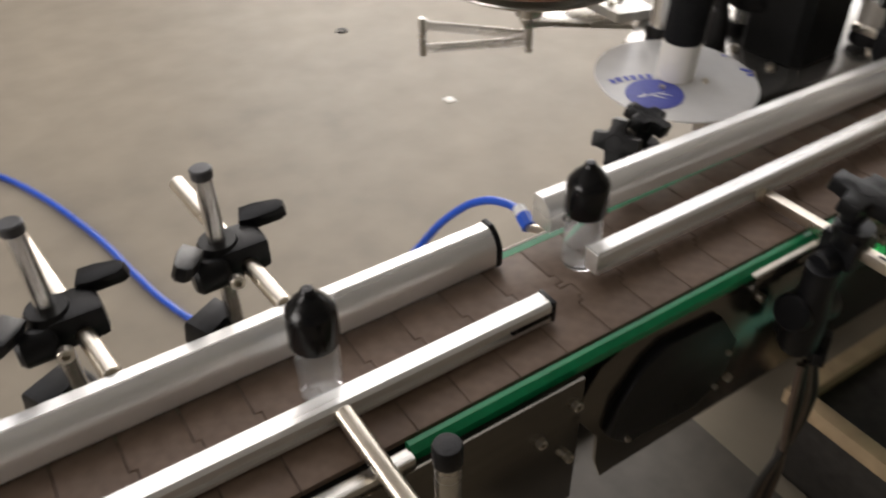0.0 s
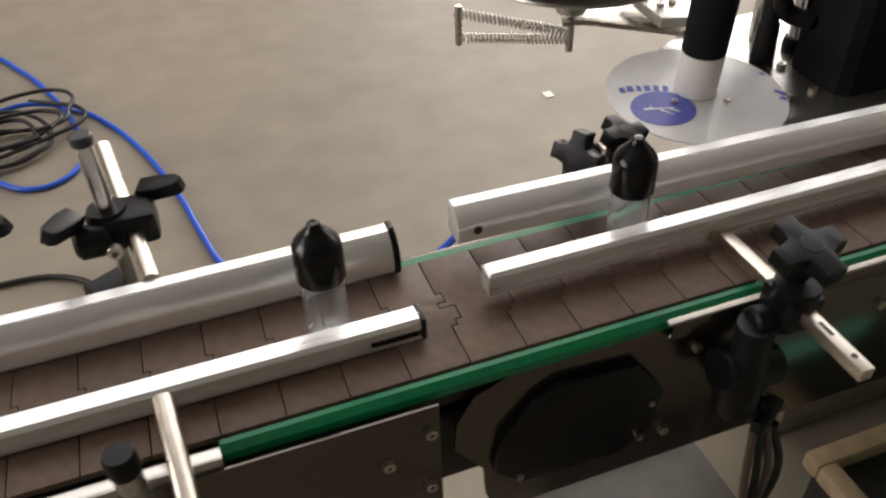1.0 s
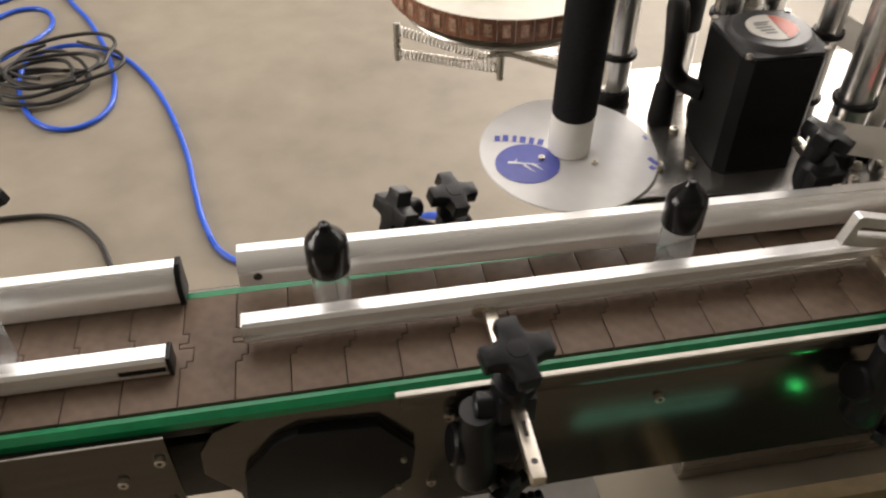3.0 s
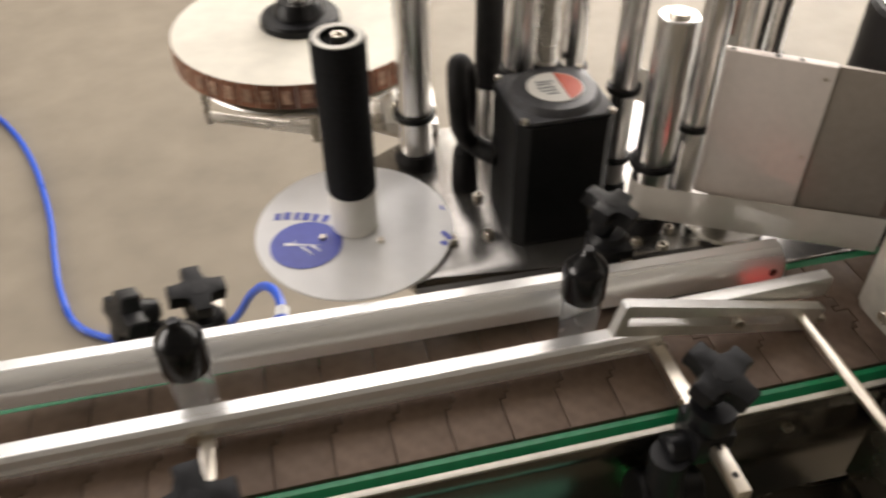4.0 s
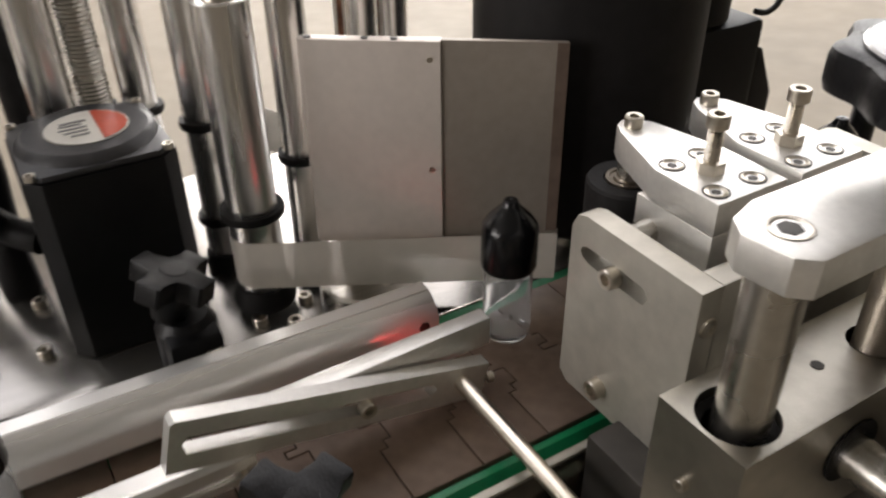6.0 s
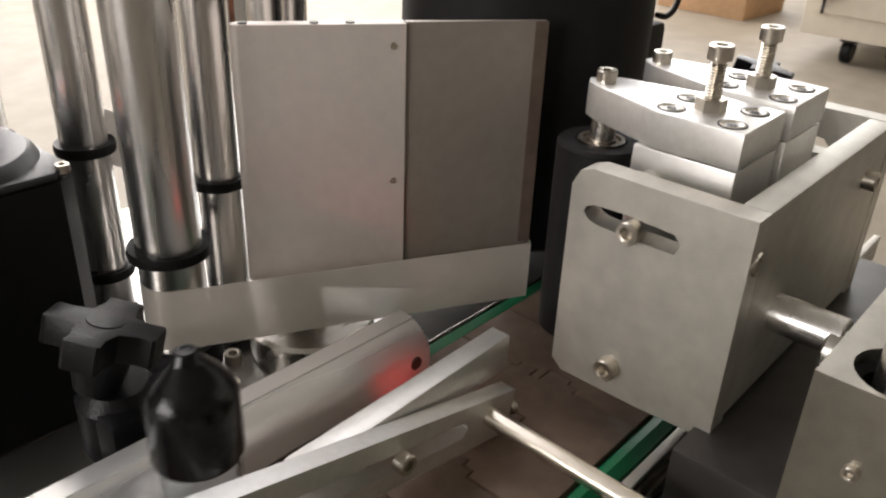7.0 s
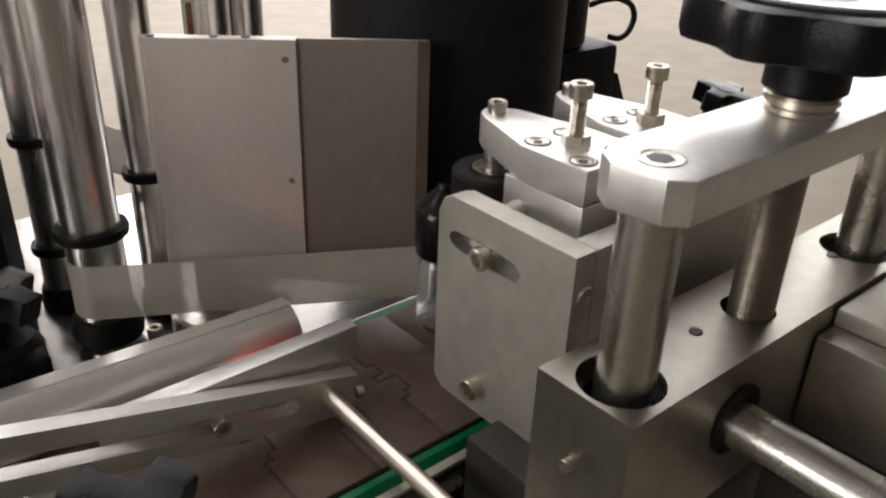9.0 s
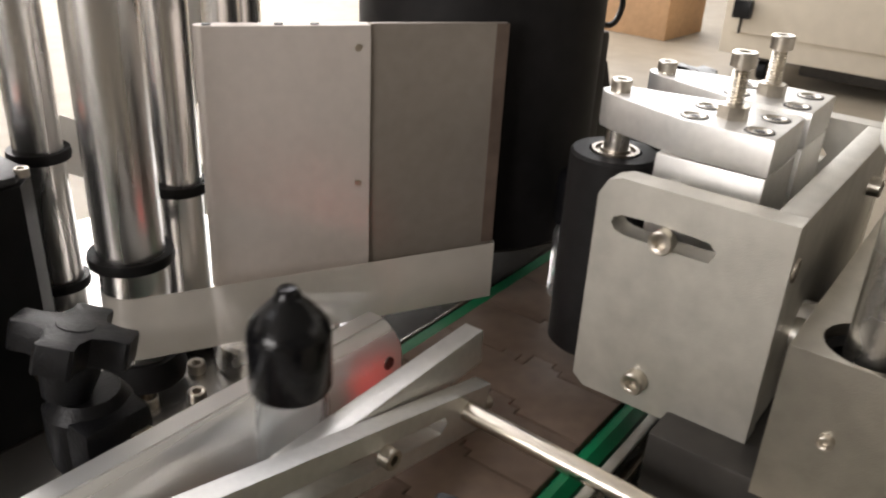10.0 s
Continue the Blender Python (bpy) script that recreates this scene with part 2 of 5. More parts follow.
def prism(poly, axis, a, b, bev=0.0, bm=None, m=None):
    """Pushes a closed outline of pairs along an axis from a to b. x: (y, z); y: (x, z); z: (x, y)."""
    bm = bm or bmesh.new()
    put = {"x": lambda u, v, w: (w, u, v), "y": lambda u, v, w: (u, w, v), "z": lambda u, v, w: (u, v, w)}[axis]
    lo = [bm.verts.new(put(u, v, a)) for u, v in poly]
    hi = [bm.verts.new(put(u, v, b)) for u, v in poly]
    f1, f2 = bm.faces.new(lo), bm.faces.new(hi)
    n = len(poly)
    for k in range(n):
        bm.faces.new((lo[k], lo[(k + 1) % n], hi[(k + 1) % n], hi[k]))
    vs = lo + hi
    if bev:
        es = list(set(f1.edges) | set(f2.edges))
        bmesh.ops.recalc_face_normals(bm, faces=bm.faces)
        r2 = bmesh.ops.bevel(bm, geom=es, offset=bev, segments=2, affect="EDGES", profile=0.6)
        vs = list({v for f in r2["faces"] for v in f.verts} | {v for v in vs if v.is_valid})
    if m is not None:
        bmesh.ops.transform(bm, matrix=m, verts=vs)
    return bm


def ringed(poly_out, hole, axis, a, b, bm=None):
    """A plate with a hole through it: two outlines with the same number of points."""
    bm = bm or bmesh.new()
    put = {"x": lambda u, v, w: (w, u, v), "y": lambda u, v, w: (u, w, v), "z": lambda u, v, w: (u, v, w)}[axis]
    loops = [[bm.verts.new(put(u, v, w)) for u, v in poly] for w in (a, b) for poly in (poly_out, hole)]
    n = len(poly_out)
    for k in range(n):
        j = (k + 1) % n
        bm.faces.new((loops[0][k], loops[0][j], loops[1][j], loops[1][k]))
        bm.faces.new((loops[2][k], loops[2][j], loops[3][j], loops[3][k]))
        bm.faces.new((loops[0][k], loops[0][j], loops[2][j], loops[2][k]))
        bm.faces.new((loops[1][k], loops[1][j], loops[3][j], loops[3][k]))
    return bm


def rect_ring(x0, x1, y0, y1, cx, cy, r, n=32):
    """A rectangle and a circle in it, point for point."""
    out, ins = [], []
    for k in range(n):
        a = 2 * math.pi * (k + 0.5) / n - math.pi
        c, s = math.cos(a), math.sin(a)
        t = min(((x1 if c > 0 else x0) - cx) / c if abs(c) > 1e-9 else 9e9, ((y1 if s > 0 else y0) - cy) / s if abs(s) > 1e-9 else 9e9)
        out.append((cx + t * c, cy + t * s))
        ins.append((cx + r * c, cy + r * s))
    for corner in ((x0, y0), (x0, y1), (x1, y0), (x1, y1)):
        k = min(range(n), key=lambda i: (out[i][0] - corner[0]) ** 2 + (out[i][1] - corner[1]) ** 2)
        out[k] = corner
    return out, ins


def hose(name, pts, r, material, label, category, group=""):
    cu = bpy.data.curves.new(name, "CURVE")
    cu.dimensions, cu.bevel_depth, cu.bevel_resolution, cu.resolution_u = "3D", r, 3, 10
    sp = cu.splines.new("BEZIER")
    sp.bezier_points.add(len(pts) - 1)
    for b, p in zip(sp.bezier_points, pts):
        b.co, b.handle_left_type, b.handle_right_type = p, "AUTO", "AUTO"
    cu.materials.append(material)
    ob = new(name, cu)
    return tagged(ob, label, category, group)


def screw_mesh(r=0.0042, h=0.005):
    """A socket cap screw's head along +z with its hexagon recess."""
    bm = bmesh.new()
    seg = 24
    def ring(rad, z, n6=False):
        vs = []
        for k in range(seg):
            a = 2 * math.pi * k / seg
            q = rad
            if n6:
                d = (a % (math.pi / 3)) - math.pi / 6
                q = rad * math.cos(math.pi / 6) / math.cos(d)
            vs.append(bm.verts.new((q * math.cos(a), q * math.sin(a), z)))
        return vs
    loops = [ring(r, 0), ring(r, h * 0.88), ring(r * 0.9, h), ring(r * 0.62, h), ring(r * 0.56, h * 0.96, True), ring(r * 0.54, h * 0.35, True)]
    for a, b in zip(loops, loops[1:]):
        for k in range(seg):
            bm.faces.new((a[k], a[(k + 1) % seg], b[(k + 1) % seg], b[k]))
    bm.faces.new(loops[-1])
    finish(bm)
    me = bpy.data.meshes.new("screw")
    bm.to_mesh(me)
    bm.free()
    me.materials.append(SCREW)
    return me


SCREW_ME = screw_mesh()


def screw(parent, at, way=(0, 0, 1), size=1.0, name="screw", mesh=None):
    ob = new(name, mesh or SCREW_ME)
    ob.parent = parent
    turn = Vector(way).to_track_quat("Z", "Y").to_matrix().to_4x4()
    ob.matrix_basis = Matrix.Translation(Vector(at) - ORIGIN[parent]) @ turn @ Matrix.Scale(size, 4)
    return ob

# ---- the hall ----
bm = bmesh.new()
bmesh.ops.create_grid(bm, x_segments=8, y_segments=8, size=7.5)
bmesh.ops.translate(bm, verts=bm.verts, vec=(1, 1, FLOOR))
solo("floor", bm, CONCRETE, "worn grey-beige sealed concrete workshop floor", "floor", kind="structure")


def wall_with_openings(name, axis, at, thick, u0, u1, z0, z1, holes, label, paint=None):
    """A wall in strips round its window openings; holes: (u0, u1, z0, z1)."""
    bm = bmesh.new()
    def slab(a, b, c, d):
        if b - a > 1e-4 and d - c > 1e-4:
            if axis == "y":
                box(a, b, at, at + thick, c, d, 0, bm)
            else:
                box(at, at + thick, a, b, c, d, 0, bm)
    u = u0
    for a, b, c, d in sorted(holes):
        slab(u, a, z0, z1)
        slab(a, b, z0, c)
        slab(a, b, d, z1)
        u = b
    slab(u, u1, z0, z1)
    return solo(name, bm, paint or WALL, label, "wall", kind="structure")


CEIL = 3.4
wall_with_openings("wall_north", "y", 6.0, 0.2, -6.2, 8.2, FLOOR, CEIL, [(1.6, 7.0, 0.33, 3.33)], "pale painted hall wall, out of view, with a wide opening for an area lamp")
# out of view; kept dark so that faces turned to it reflect less
wall_with_openings("wall_south", "y", -5.2, 0.2, -6.2, 8.2, FLOOR, CEIL, [], "unseen hall wall, coloured dark to stand in for the dim hall", WALL_DARK)
# side opening invented for the west fill lamp
wall_with_openings("wall_west", "x", -6.2, 0.2, -5.0, 6.0, FLOOR, CEIL, [(-1.1, 2.3, 0.5, 2.7)], "pale painted hall wall, out of view, with an added opening for a fill lamp")
# the east opening is made up to suit the added fill lamp
wall_with_openings("wall_east", "x", 8.0, 0.2, -5.0, 6.0, FLOOR, CEIL, [(1.5, 5.7, 0.75, 3.25)], "pale painted hall wall, out of view, with a wide opening for an area lamp")
bm = bmesh.new()
for a, b, c, d in ((-6.2, 8.2, -5.2, 1.35), (-6.2, 8.2, 5.15, 6.2), (-6.2, -2.6, 1.35, 5.15), (6.4, 8.2, 1.35, 5.15)):
    box(a, b, c, d, CEIL, CEIL + 0.15, 0, bm)
solo("ceiling", bm, CEILING, "pale sheet ceiling with a long skylight", "ceiling", kind="structure")

# ---- conveyor ----
BW, PITCH, SPEED = 0.1016, 0.0381, 0.106
X0, X1 = -1.1, 0.975
conveyor = thing("conveyor", (0.3, 0.05, FLOOR), "stainless slat conveyor frame with green wear strips", "conveyor")
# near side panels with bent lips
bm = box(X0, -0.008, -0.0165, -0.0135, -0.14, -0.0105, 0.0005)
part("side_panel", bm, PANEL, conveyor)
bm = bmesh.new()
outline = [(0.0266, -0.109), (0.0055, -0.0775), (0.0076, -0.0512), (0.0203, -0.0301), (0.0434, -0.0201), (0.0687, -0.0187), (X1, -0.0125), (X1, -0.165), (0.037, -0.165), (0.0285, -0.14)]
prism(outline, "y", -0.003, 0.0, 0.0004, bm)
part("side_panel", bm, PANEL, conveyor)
bm = box(0.147, X1, -0.0196, -0.0148, 0.0009, 0.0032, 0.001)
part("edge_lip", bm, ALU_PLATE, conveyor, "pale folded steel lip")
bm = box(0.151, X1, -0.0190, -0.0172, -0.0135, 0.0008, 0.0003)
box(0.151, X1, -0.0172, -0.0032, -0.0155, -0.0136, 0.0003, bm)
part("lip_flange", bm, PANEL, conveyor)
bm = box(X0, -0.135, -0.0145, -0.004, -0.012, -0.003, 0.002)
part("edge_lip", bm, STEEL, conveyor, "folded steel lip")
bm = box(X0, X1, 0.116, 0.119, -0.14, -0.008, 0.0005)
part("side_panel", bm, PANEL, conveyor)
# green strips
def strip(x0, x1, y0, y1, z0, z1):
    prism([(y0, z0), (y1, z0), (y1, z1 - 0.001), (y1 - 0.001, z1), (y0 + 0.004, z1), (y0, z1 - 0.004)], "x", x0, x1, 0.0003, bm)
bm = bmesh.new(); strip(-0.135, X1, -0.0098, -0.0012, -0.0115, -0.0012)
part("wear_strip", bm, GREEN, conveyor, "green plastic wear strip")
bm = bmesh.new(); prism([(0.1028, -0.0115), (0.109, -0.0115), (0.109, -0.0012), (0.1028, -0.0012)], "x", X0, X1, 0.0004, bm)
part("wear_strip", bm, GREEN, conveyor, "green plastic wear strip")
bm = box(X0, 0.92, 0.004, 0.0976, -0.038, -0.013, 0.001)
part("slide_bed", bm, DARK_STEEL_SHADE, conveyor)
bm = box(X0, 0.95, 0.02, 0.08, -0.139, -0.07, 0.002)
part("lower_beam", bm, DARK_STEEL_SHADE, conveyor)
# black gear cover on the near side
cover = [(0.0355, -0.0738), (0.0313, -0.1055), (0.0524, -0.1266), (0.1306, -0.132), (0.156, -0.111), (0.160, -0.074), (0.135, -0.038), (0.078, -0.0336), (0.059, -0.044)]
bm = prism(cover, "y", -0.0115, -0.003, 0.002)
gear_cover = part("gear_cover", bm, BLACK, conveyor, "black moulded gear cover")
for x, z in ((0.0503, -0.118), (0.1454, -0.118), (0.1507, -0.082)):
    screw(gear_cover, (x, -0.0115, z), (0, -1, 0), 0.55)
for x, z in ((-0.0145, -0.032), (-0.0165, -0.085), (-0.043, -0.051), (0.186, -0.047), (0.172, -0.13), (0.35, -0.062), (0.618, -0.0475), (-0.25, -0.05)):
    screw(conveyor, (x, -0.0165 if x < 0 else -0.003, z), (0, -1, 0), 0.9)
for x in (-0.95, 0.93):
    for y in (0.0, 0.1):
        bm = box(x - 0.02, x + 0.02, y - 0.02, y + 0.02, FLOOR, -0.14, 0.003)
        part("leg", bm, STEEL, conveyor)

# moving chain: each link carries an interlocking hinge finger
belt = thing("conveyor_belt", (0, 0.05, 0), "brown plastic slat-top chain running along the conveyor", "conveyor belt")
g = 0.0003
xa, xb, tab = g, PITCH - g, 0.0085
link_poly = [(xa, 0), (xb, 0), (xb, 0.034), (xb + tab * 0.5, 0.034), (xb + tab * 0.5, 0.0395), (xb + tab, 0.0395), (xb + tab, 0.0515),
             (xb - 0.002, 0.0515), (xb - 0.002, 0.057), (xb + tab * 0.5, 0.057), (xb + tab * 0.5, 0.0655), (xb, 0.0655), (xb, BW), (xa, BW),
             (xa, 0.0655 + g * 2), (xa + tab * 0.5, 0.0655 + g * 2), (xa + tab * 0.5, 0.057 - g * 2), (xa - 0.002, 0.057 - g * 2),
             (xa - 0.002, 0.0515 + g * 2), (xa + tab, 0.0515 + g * 2), (xa + tab, 0.0395 - g * 2), (xa + tab * 0.5, 0.0395 - g * 2), (xa + tab * 0.5, 0.034 - g * 2), (xa, 0.034 - g * 2)]
bm = prism(link_poly, "z", -0.0048, 0.0, 0.0005)
link = part("link", bm, BELT, belt)
PHASE = -0.0107 - 21 * PITCH
links = [link]
for k in range(1, 47):
    ob = new("link", link.data)
    ob.parent = belt
    links.append(ob)
XE, RE = 0.94, 0.024       # end of the straight run, radius of the turn


def on_loop(s_):
    """Where the chain's upper face lies s_ metres along its way: straight, round the end, and back below."""
    if s_ <= XE:
        return s_, 0.0
    a = (s_ - XE) / RE
    if a < math.pi:
        return XE + RE * math.sin(a), -RE + RE * math.cos(a)
    return XE - (s_ - XE - math.pi * RE), -2 * RE


def link_pose(k, t):
    s_ = PHASE + k * PITCH + SPEED * t
    xa_, za_ = on_loop(s_)
    xb_, zb_ = on_loop(s_ + PITCH)
    turn = math.degrees(math.atan2(za_ - zb_, xb_ - xa_))
    return pose(xa_, 0, za_, 0, turn if turn > -1 else turn + 360, 0)


bm = rod((XE, 0.008, -0.024), (XE, 0.094, -0.024), 0.0185, 24, 0.002)
part("end_roller", bm, DARK_STEEL_SHADE, conveyor)


# ---- guide rails ----
def far_profile(y, z, h=0.03, w=0.02):
    """A half-round rail section; y, z: its top back corner, the round face towards -y."""
    pts = [(y, z - h), (y, z - 0.001), (y - 0.001, z), (y - 0.0096, z), (y - 0.0098, z - 0.0009), (y - 0.0104, z - 0.0009), (y - 0.0106, z - 0.0006)]
    for k in range(1, 12):
        a = radians(42) + radians(48) * k / 11
        u, v = (math.sin(a) - 0.6691) / 0.3309, (0.7431 - math.cos(a)) / 0.7431
        pts.append((y - 0.0106 - (w - 0.0106) * u, z - 0.0006 - h * 0.55 * v))
    pts += [(y - w, z - h * 0.9), (y - w + 0.002, z - h)]
    return pts


def near_profile(y0, y1, z0, z1):
    c = 0.0025
    m = (z0 + z1) / 2 - 0.002
    return [(y0, z0 + 0.001), (y0, m - 0.0025), (y0 + 0.003, m - 0.0025), (y0 + 0.003, m + 0.0025), (y0, m + 0.0025), (y0, z1 - c), (y0 + c, z1), (y1 - 0.001, z1), (y1, z1 - 0.001), (y1, z0 + 0.001), (y1 - 0.001, z0), (y0 + 0.001, z0)]


rail = thing("guide_rail", (-0.3, 0.1, 0.03), "half-round silver aluminium guide rail with a black end cap", "guide rail", "bottle guides")
bm = prism(far_profile(0.1135, 0.0325), "x", -0.75, 0.0, 0.0004)
part("extrusion", bm, RAIL, rail)
bm = prism(far_profile(0.1145, 0.0335, 0.032, 0.022), "x", 0.0003, 0.0045, 0.0006)
part("end_cap", bm, BLACK, rail, "black plastic end cap")

rail = thing("guide_rail", (-0.3, 0.034, 0.012), "square slotted aluminium guide rail with a black end cap", "guide rail", "bottle guides")
bm = prism(near_profile(0.0265, 0.0415, 0.003, 0.0196), "x", -0.75, -0.0035, 0.0003)
part("extrusion", bm, RAIL, rail)
bm = box(-0.0033, 0.0, 0.026, 0.042, 0.0025, 0.02, 0.0008)
part("end_cap", bm, BLACK, rail, "black plastic end cap")
bm = box(-0.036, -0.005, 0.0262, 0.029, 0.0075, 0.0115, 0.0003)
part("slot_strip", bm, RUBBER, rail, "short black slot filler")

# far rail of the labelling side, dropping slightly along the belt
RA, RB = Vector((0.0464, 0.1119, 0.041)), Vector((0.654, 0.1095, 0.0300))
rd = (RB - RA).normalized()
rn = Vector((0, 0, 1)).cross(rd).normalized()
ru = rd.cross(rn)
mfar = Matrix.Translation(RA) @ Matrix((rd, rn, ru)).transposed().to_4x4()
rail = thing("guide_rail", (0.3, 0.1, 0.02), "half-round silver aluminium guide rail with an open drilled end", "guide rail", "bottle guides")
bm = prism(far_profile(0.0, 0.0, 0.026, 0.0215), "x", 0.0, (RB - RA).length, 0.0008)
bmesh.ops.transform(bm, matrix=mfar, verts=bm.verts)
part("extrusion", bm, RAIL, rail)
for u in (0.014, 0.598):
    # solid dark plug gives the shade of a drilled hole
    bm = rod((u, -0.0222, -0.0155), (u, -0.018, -0.0155), 0.0032, 16, 0.0001)
    bmesh.ops.transform(bm, matrix=mfar, verts=bm.verts)
    part("hole", bm, DARK_STEEL_SHADE, rail, "dark plug standing in for the shade of a drilled hole")

rail = thing("guide_rail", (0.28, 0.047, 0.018), "square slotted aluminium guide rail, open ended", "guide rail", "bottle guides")
bm = prism(near_profile(0.040, 0.054, 0.009, 0.0272), "x", 0.049, 0.53, 0.0004)
part("extrusion", bm, RAIL, rail)
bm = prism([(0.0405, 0.0095), (0.0535, 0.0095), (0.0535, 0.0265), (0.0405, 0.0265)], "x", 0.0478, 0.0489, 0.0003)
part("end_face", bm, ALU, rail, "sawn bare end")
for x in (0.2167, 0.5285):
    bm = rod((x, 0.0372, 0.0135), (x, 0.0402, 0.0135), 0.0062, 20, 0.0004)
    part("rod_seat", bm, SCREW, rail)

# slotted end bracket, running down towards the belt, with its inner deflector strip
bracket = thing("slotted_bracket", (0.58, 0.04, 0.03), "bent slotted aluminium bracket ending the guide rail", "bracket")
L0, L1 = (0.4985, 0.0615), (0.6535, 0.0215)   # top edge x, z
def along(u, d):
    """A point u of the way along the bracket's edge, d metres below it."""
    sx, sz = L1[0] - L0[0], L1[1] - L0[1]
    n = math.hypot(sx, sz)
    return (L0[0] + sx * u + sz / n * d, L0[1] + sz * u - sx / n * d)
n_out = [along(0, 0.002), along(0.012, 0), along(0.5, 0), along(0.96, 0), along(1, 0), along(1, 0.0205), along(0.5, 0.0245), along(0, 0.0275)]
n_in = [along(0.035, 0.0125), along(0.05, 0.0090), along(0.5, 0.0085), along(0.8, 0.0070), along(0.818, 0.0105), along(0.8, 0.0145), along(0.5, 0.0168), along(0.05, 0.0180)]
bm = ringed(n_out, n_in, "y", 0.0385, 0.0465)
part("slotted_arm", bm, ALU, bracket)
bm = prism([(0.54, 0.052), (0.546, 0.057), (0.6605, 0.0585), (0.6605, 0.049), (0.56, 0.0465)], "z", 0.024, 0.041, 0.0008)
part("deflector", bm, ALU, bracket)
screw(bracket, (0.5835, 0.0385, 0.0275), (0, -1, 0), 1.0)
screw(bracket, (0.6545, 0.042, 0.0085), (1, -0.2, 0), 0.7)
bm = rod((0.6365, 0.042, 0.0170), (0.6388, -0.125, 0.0110), 0.0042)
part("support_rod", bm, ROD, bracket, "bright round support rod")


# ---- clamps that carry the rails ----
def star_mesh(r=0.026, h=0.0125, arms=4):
    """A star knob with four square lobes, its stem downwards, made about the origin."""
    pts = []
    w, k = 0.33 * r, 0.40 * r
    for j in range(arms):
        a = 2 * math.pi * j / arms
        c, s_ = math.cos(a), math.sin(a)
        for u, v in ((k, -k), (0.7 * r, -0.95 * w), (0.95 * r, -w), (r, -0.8 * w), (r, 0.8 * w), (0.95 * r, w), (0.7 * r, 0.95 * w)):
            pts.append((u * c - v * s_, u * s_ + v * c))
    bm = prism(pts, "z", -h, 0, 0.0014)
    lathe([(0, -h - 0.016), (0.0085, -h - 0.016), (0.0115, -h - 0.002), (0.0115, -h + 0.002), (0, -h + 0.002)], seg=20, bm=bm)
    lathe([(0.0075, -0.001), (0.0068, 0.0004), (0, 0.0008)], seg=20, bm=bm)
    return bm


def rail_clamp(x, ykn, zkn, y_rail, z_rod, y_end, label, tilt=(0, 0, 20), side=-1, drop=0.15, kr=0.024):
    """Star knob on a cross clamp that holds a square rod to the rail, on a swivel bolted to the side panel."""
    th = thing("rail_clamp", (x, ykn, z_rod), label, "rail clamp", "rail clamps")
    bm = star_mesh(kr, kr * 0.48)
    bmesh.ops.transform(bm, matrix=pose(x, ykn, zkn, *tilt), verts=bm.verts)
    part("star_knob", bm, BLACK, th)
    # split clamp body round the rod
    bm = lathe([(0.0, zkn - 0.048 - z_rod), (0.0125, zkn - 0.048 - z_rod), (0.0145, zkn - 0.044 - z_rod), (0.0145, zkn - 0.03 - z_rod), (0.0, zkn - 0.03 - z_rod)], (x, ykn, z_rod), 24)
    box(x - 0.0125, x + 0.0125, ykn - 0.014, ykn + 0.016, z_rod - 0.014, z_rod + 0.011, 0.003, bm)
    part("clamp_body", bm, BLACK, th)
    bm = box(x - 0.0045, x + 0.0045, min(y_rail, y_end), max(y_rail, y_end), z_rod - 0.0045, z_rod + 0.0045, 0.0008)
    r_ob = part("square_rod", bm, ROD, th, "bright square steel rod")
    # dark plug in place of the shaded cross hole
    bm = rod((x, y_end + (0.012 if side < 0 else -0.012), z_rod - 0.0046), (x, y_end + (0.012 if side < 0 else -0.012), z_rod + 0.0047), 0.0022, 12, 0.0001)
    part("hole", bm, DARK_STEEL_SHADE, r_ob, "dark plug standing in for the shade of the cross hole")
    if side < 0:
        # thin dark strip for a shaded slot; the rod is not cut
        bm = box(x - 0.0014, x + 0.0014, y_end + 0.03, y_end + 0.042, z_rod + 0.0042, z_rod + 0.0047, 0)
        part("slot", bm, DARK_STEEL_SHADE, r_ob, "dark strip standing in for the shade of a slot")
    yb = -0.0192 if side < 0 else 0.119
    yc = yb + side * 0.014
    bm = lathe([(0, -drop * 0.55), (0.012, -drop * 0.55), (0.0155, -drop * 0.5), (0.0155, -drop * 0.3), (0.012, -0.02), (0.0125, 0.0), (0, 0.0)], (x - 0.024, yc - 0.004 * -side, z_rod - 0.01), 20)
    rod((x - 0.026, yc, z_rod - 0.012), (x + 0.004, ykn, z_rod - 0.012), 0.011, 16, 0.002, bm)
    rod((x - 0.042, yc, z_rod - 0.05), (x + 0.004, yc, z_rod - 0.06), 0.0155, 20, 0.002, bm)
    part("swivel", bm, BLACK, th)
    bm = star_mesh(0.017, 0.01)
    bmesh.ops.transform(bm, matrix=pose(x + 0.004, yc + side * 0.016, z_rod - drop * 0.68, -90 * side, 0, 30), verts=bm.verts)
    part("lock_knob", bm, BLACK, th)
    bm = box(x - 0.034, x - 0.008, min(yb, yc), max(yb, yc), z_rod - drop * 0.55, z_rod - drop * 0.3, 0.002)
    part("mount", bm, BLACK, th)
    return th


rail_clamp(0.2235, -0.0365, 0.058, 0.040, 0.0105, -0.1025, "black star-knob clamp on a bright square rod beside the belt", (10, 0, 8))
rail_clamp(0.5265, -0.0325, 0.070, 0.040, 0.014, -0.080, "black star-knob clamp holding the bracket end of the rail", (14, 0, 30), kr=0.0225)

# near rod and capped post of the infeed rail
th = thing("rail_support", (-0.16, -0.03, 0.01), "bright round rod with a dark-capped post beside the infeed rail", "rail support", "rail supports")
bm = rod((-0.160, 0.027, 0.014), (-0.1485, -0.14, -0.020), 0.0062)
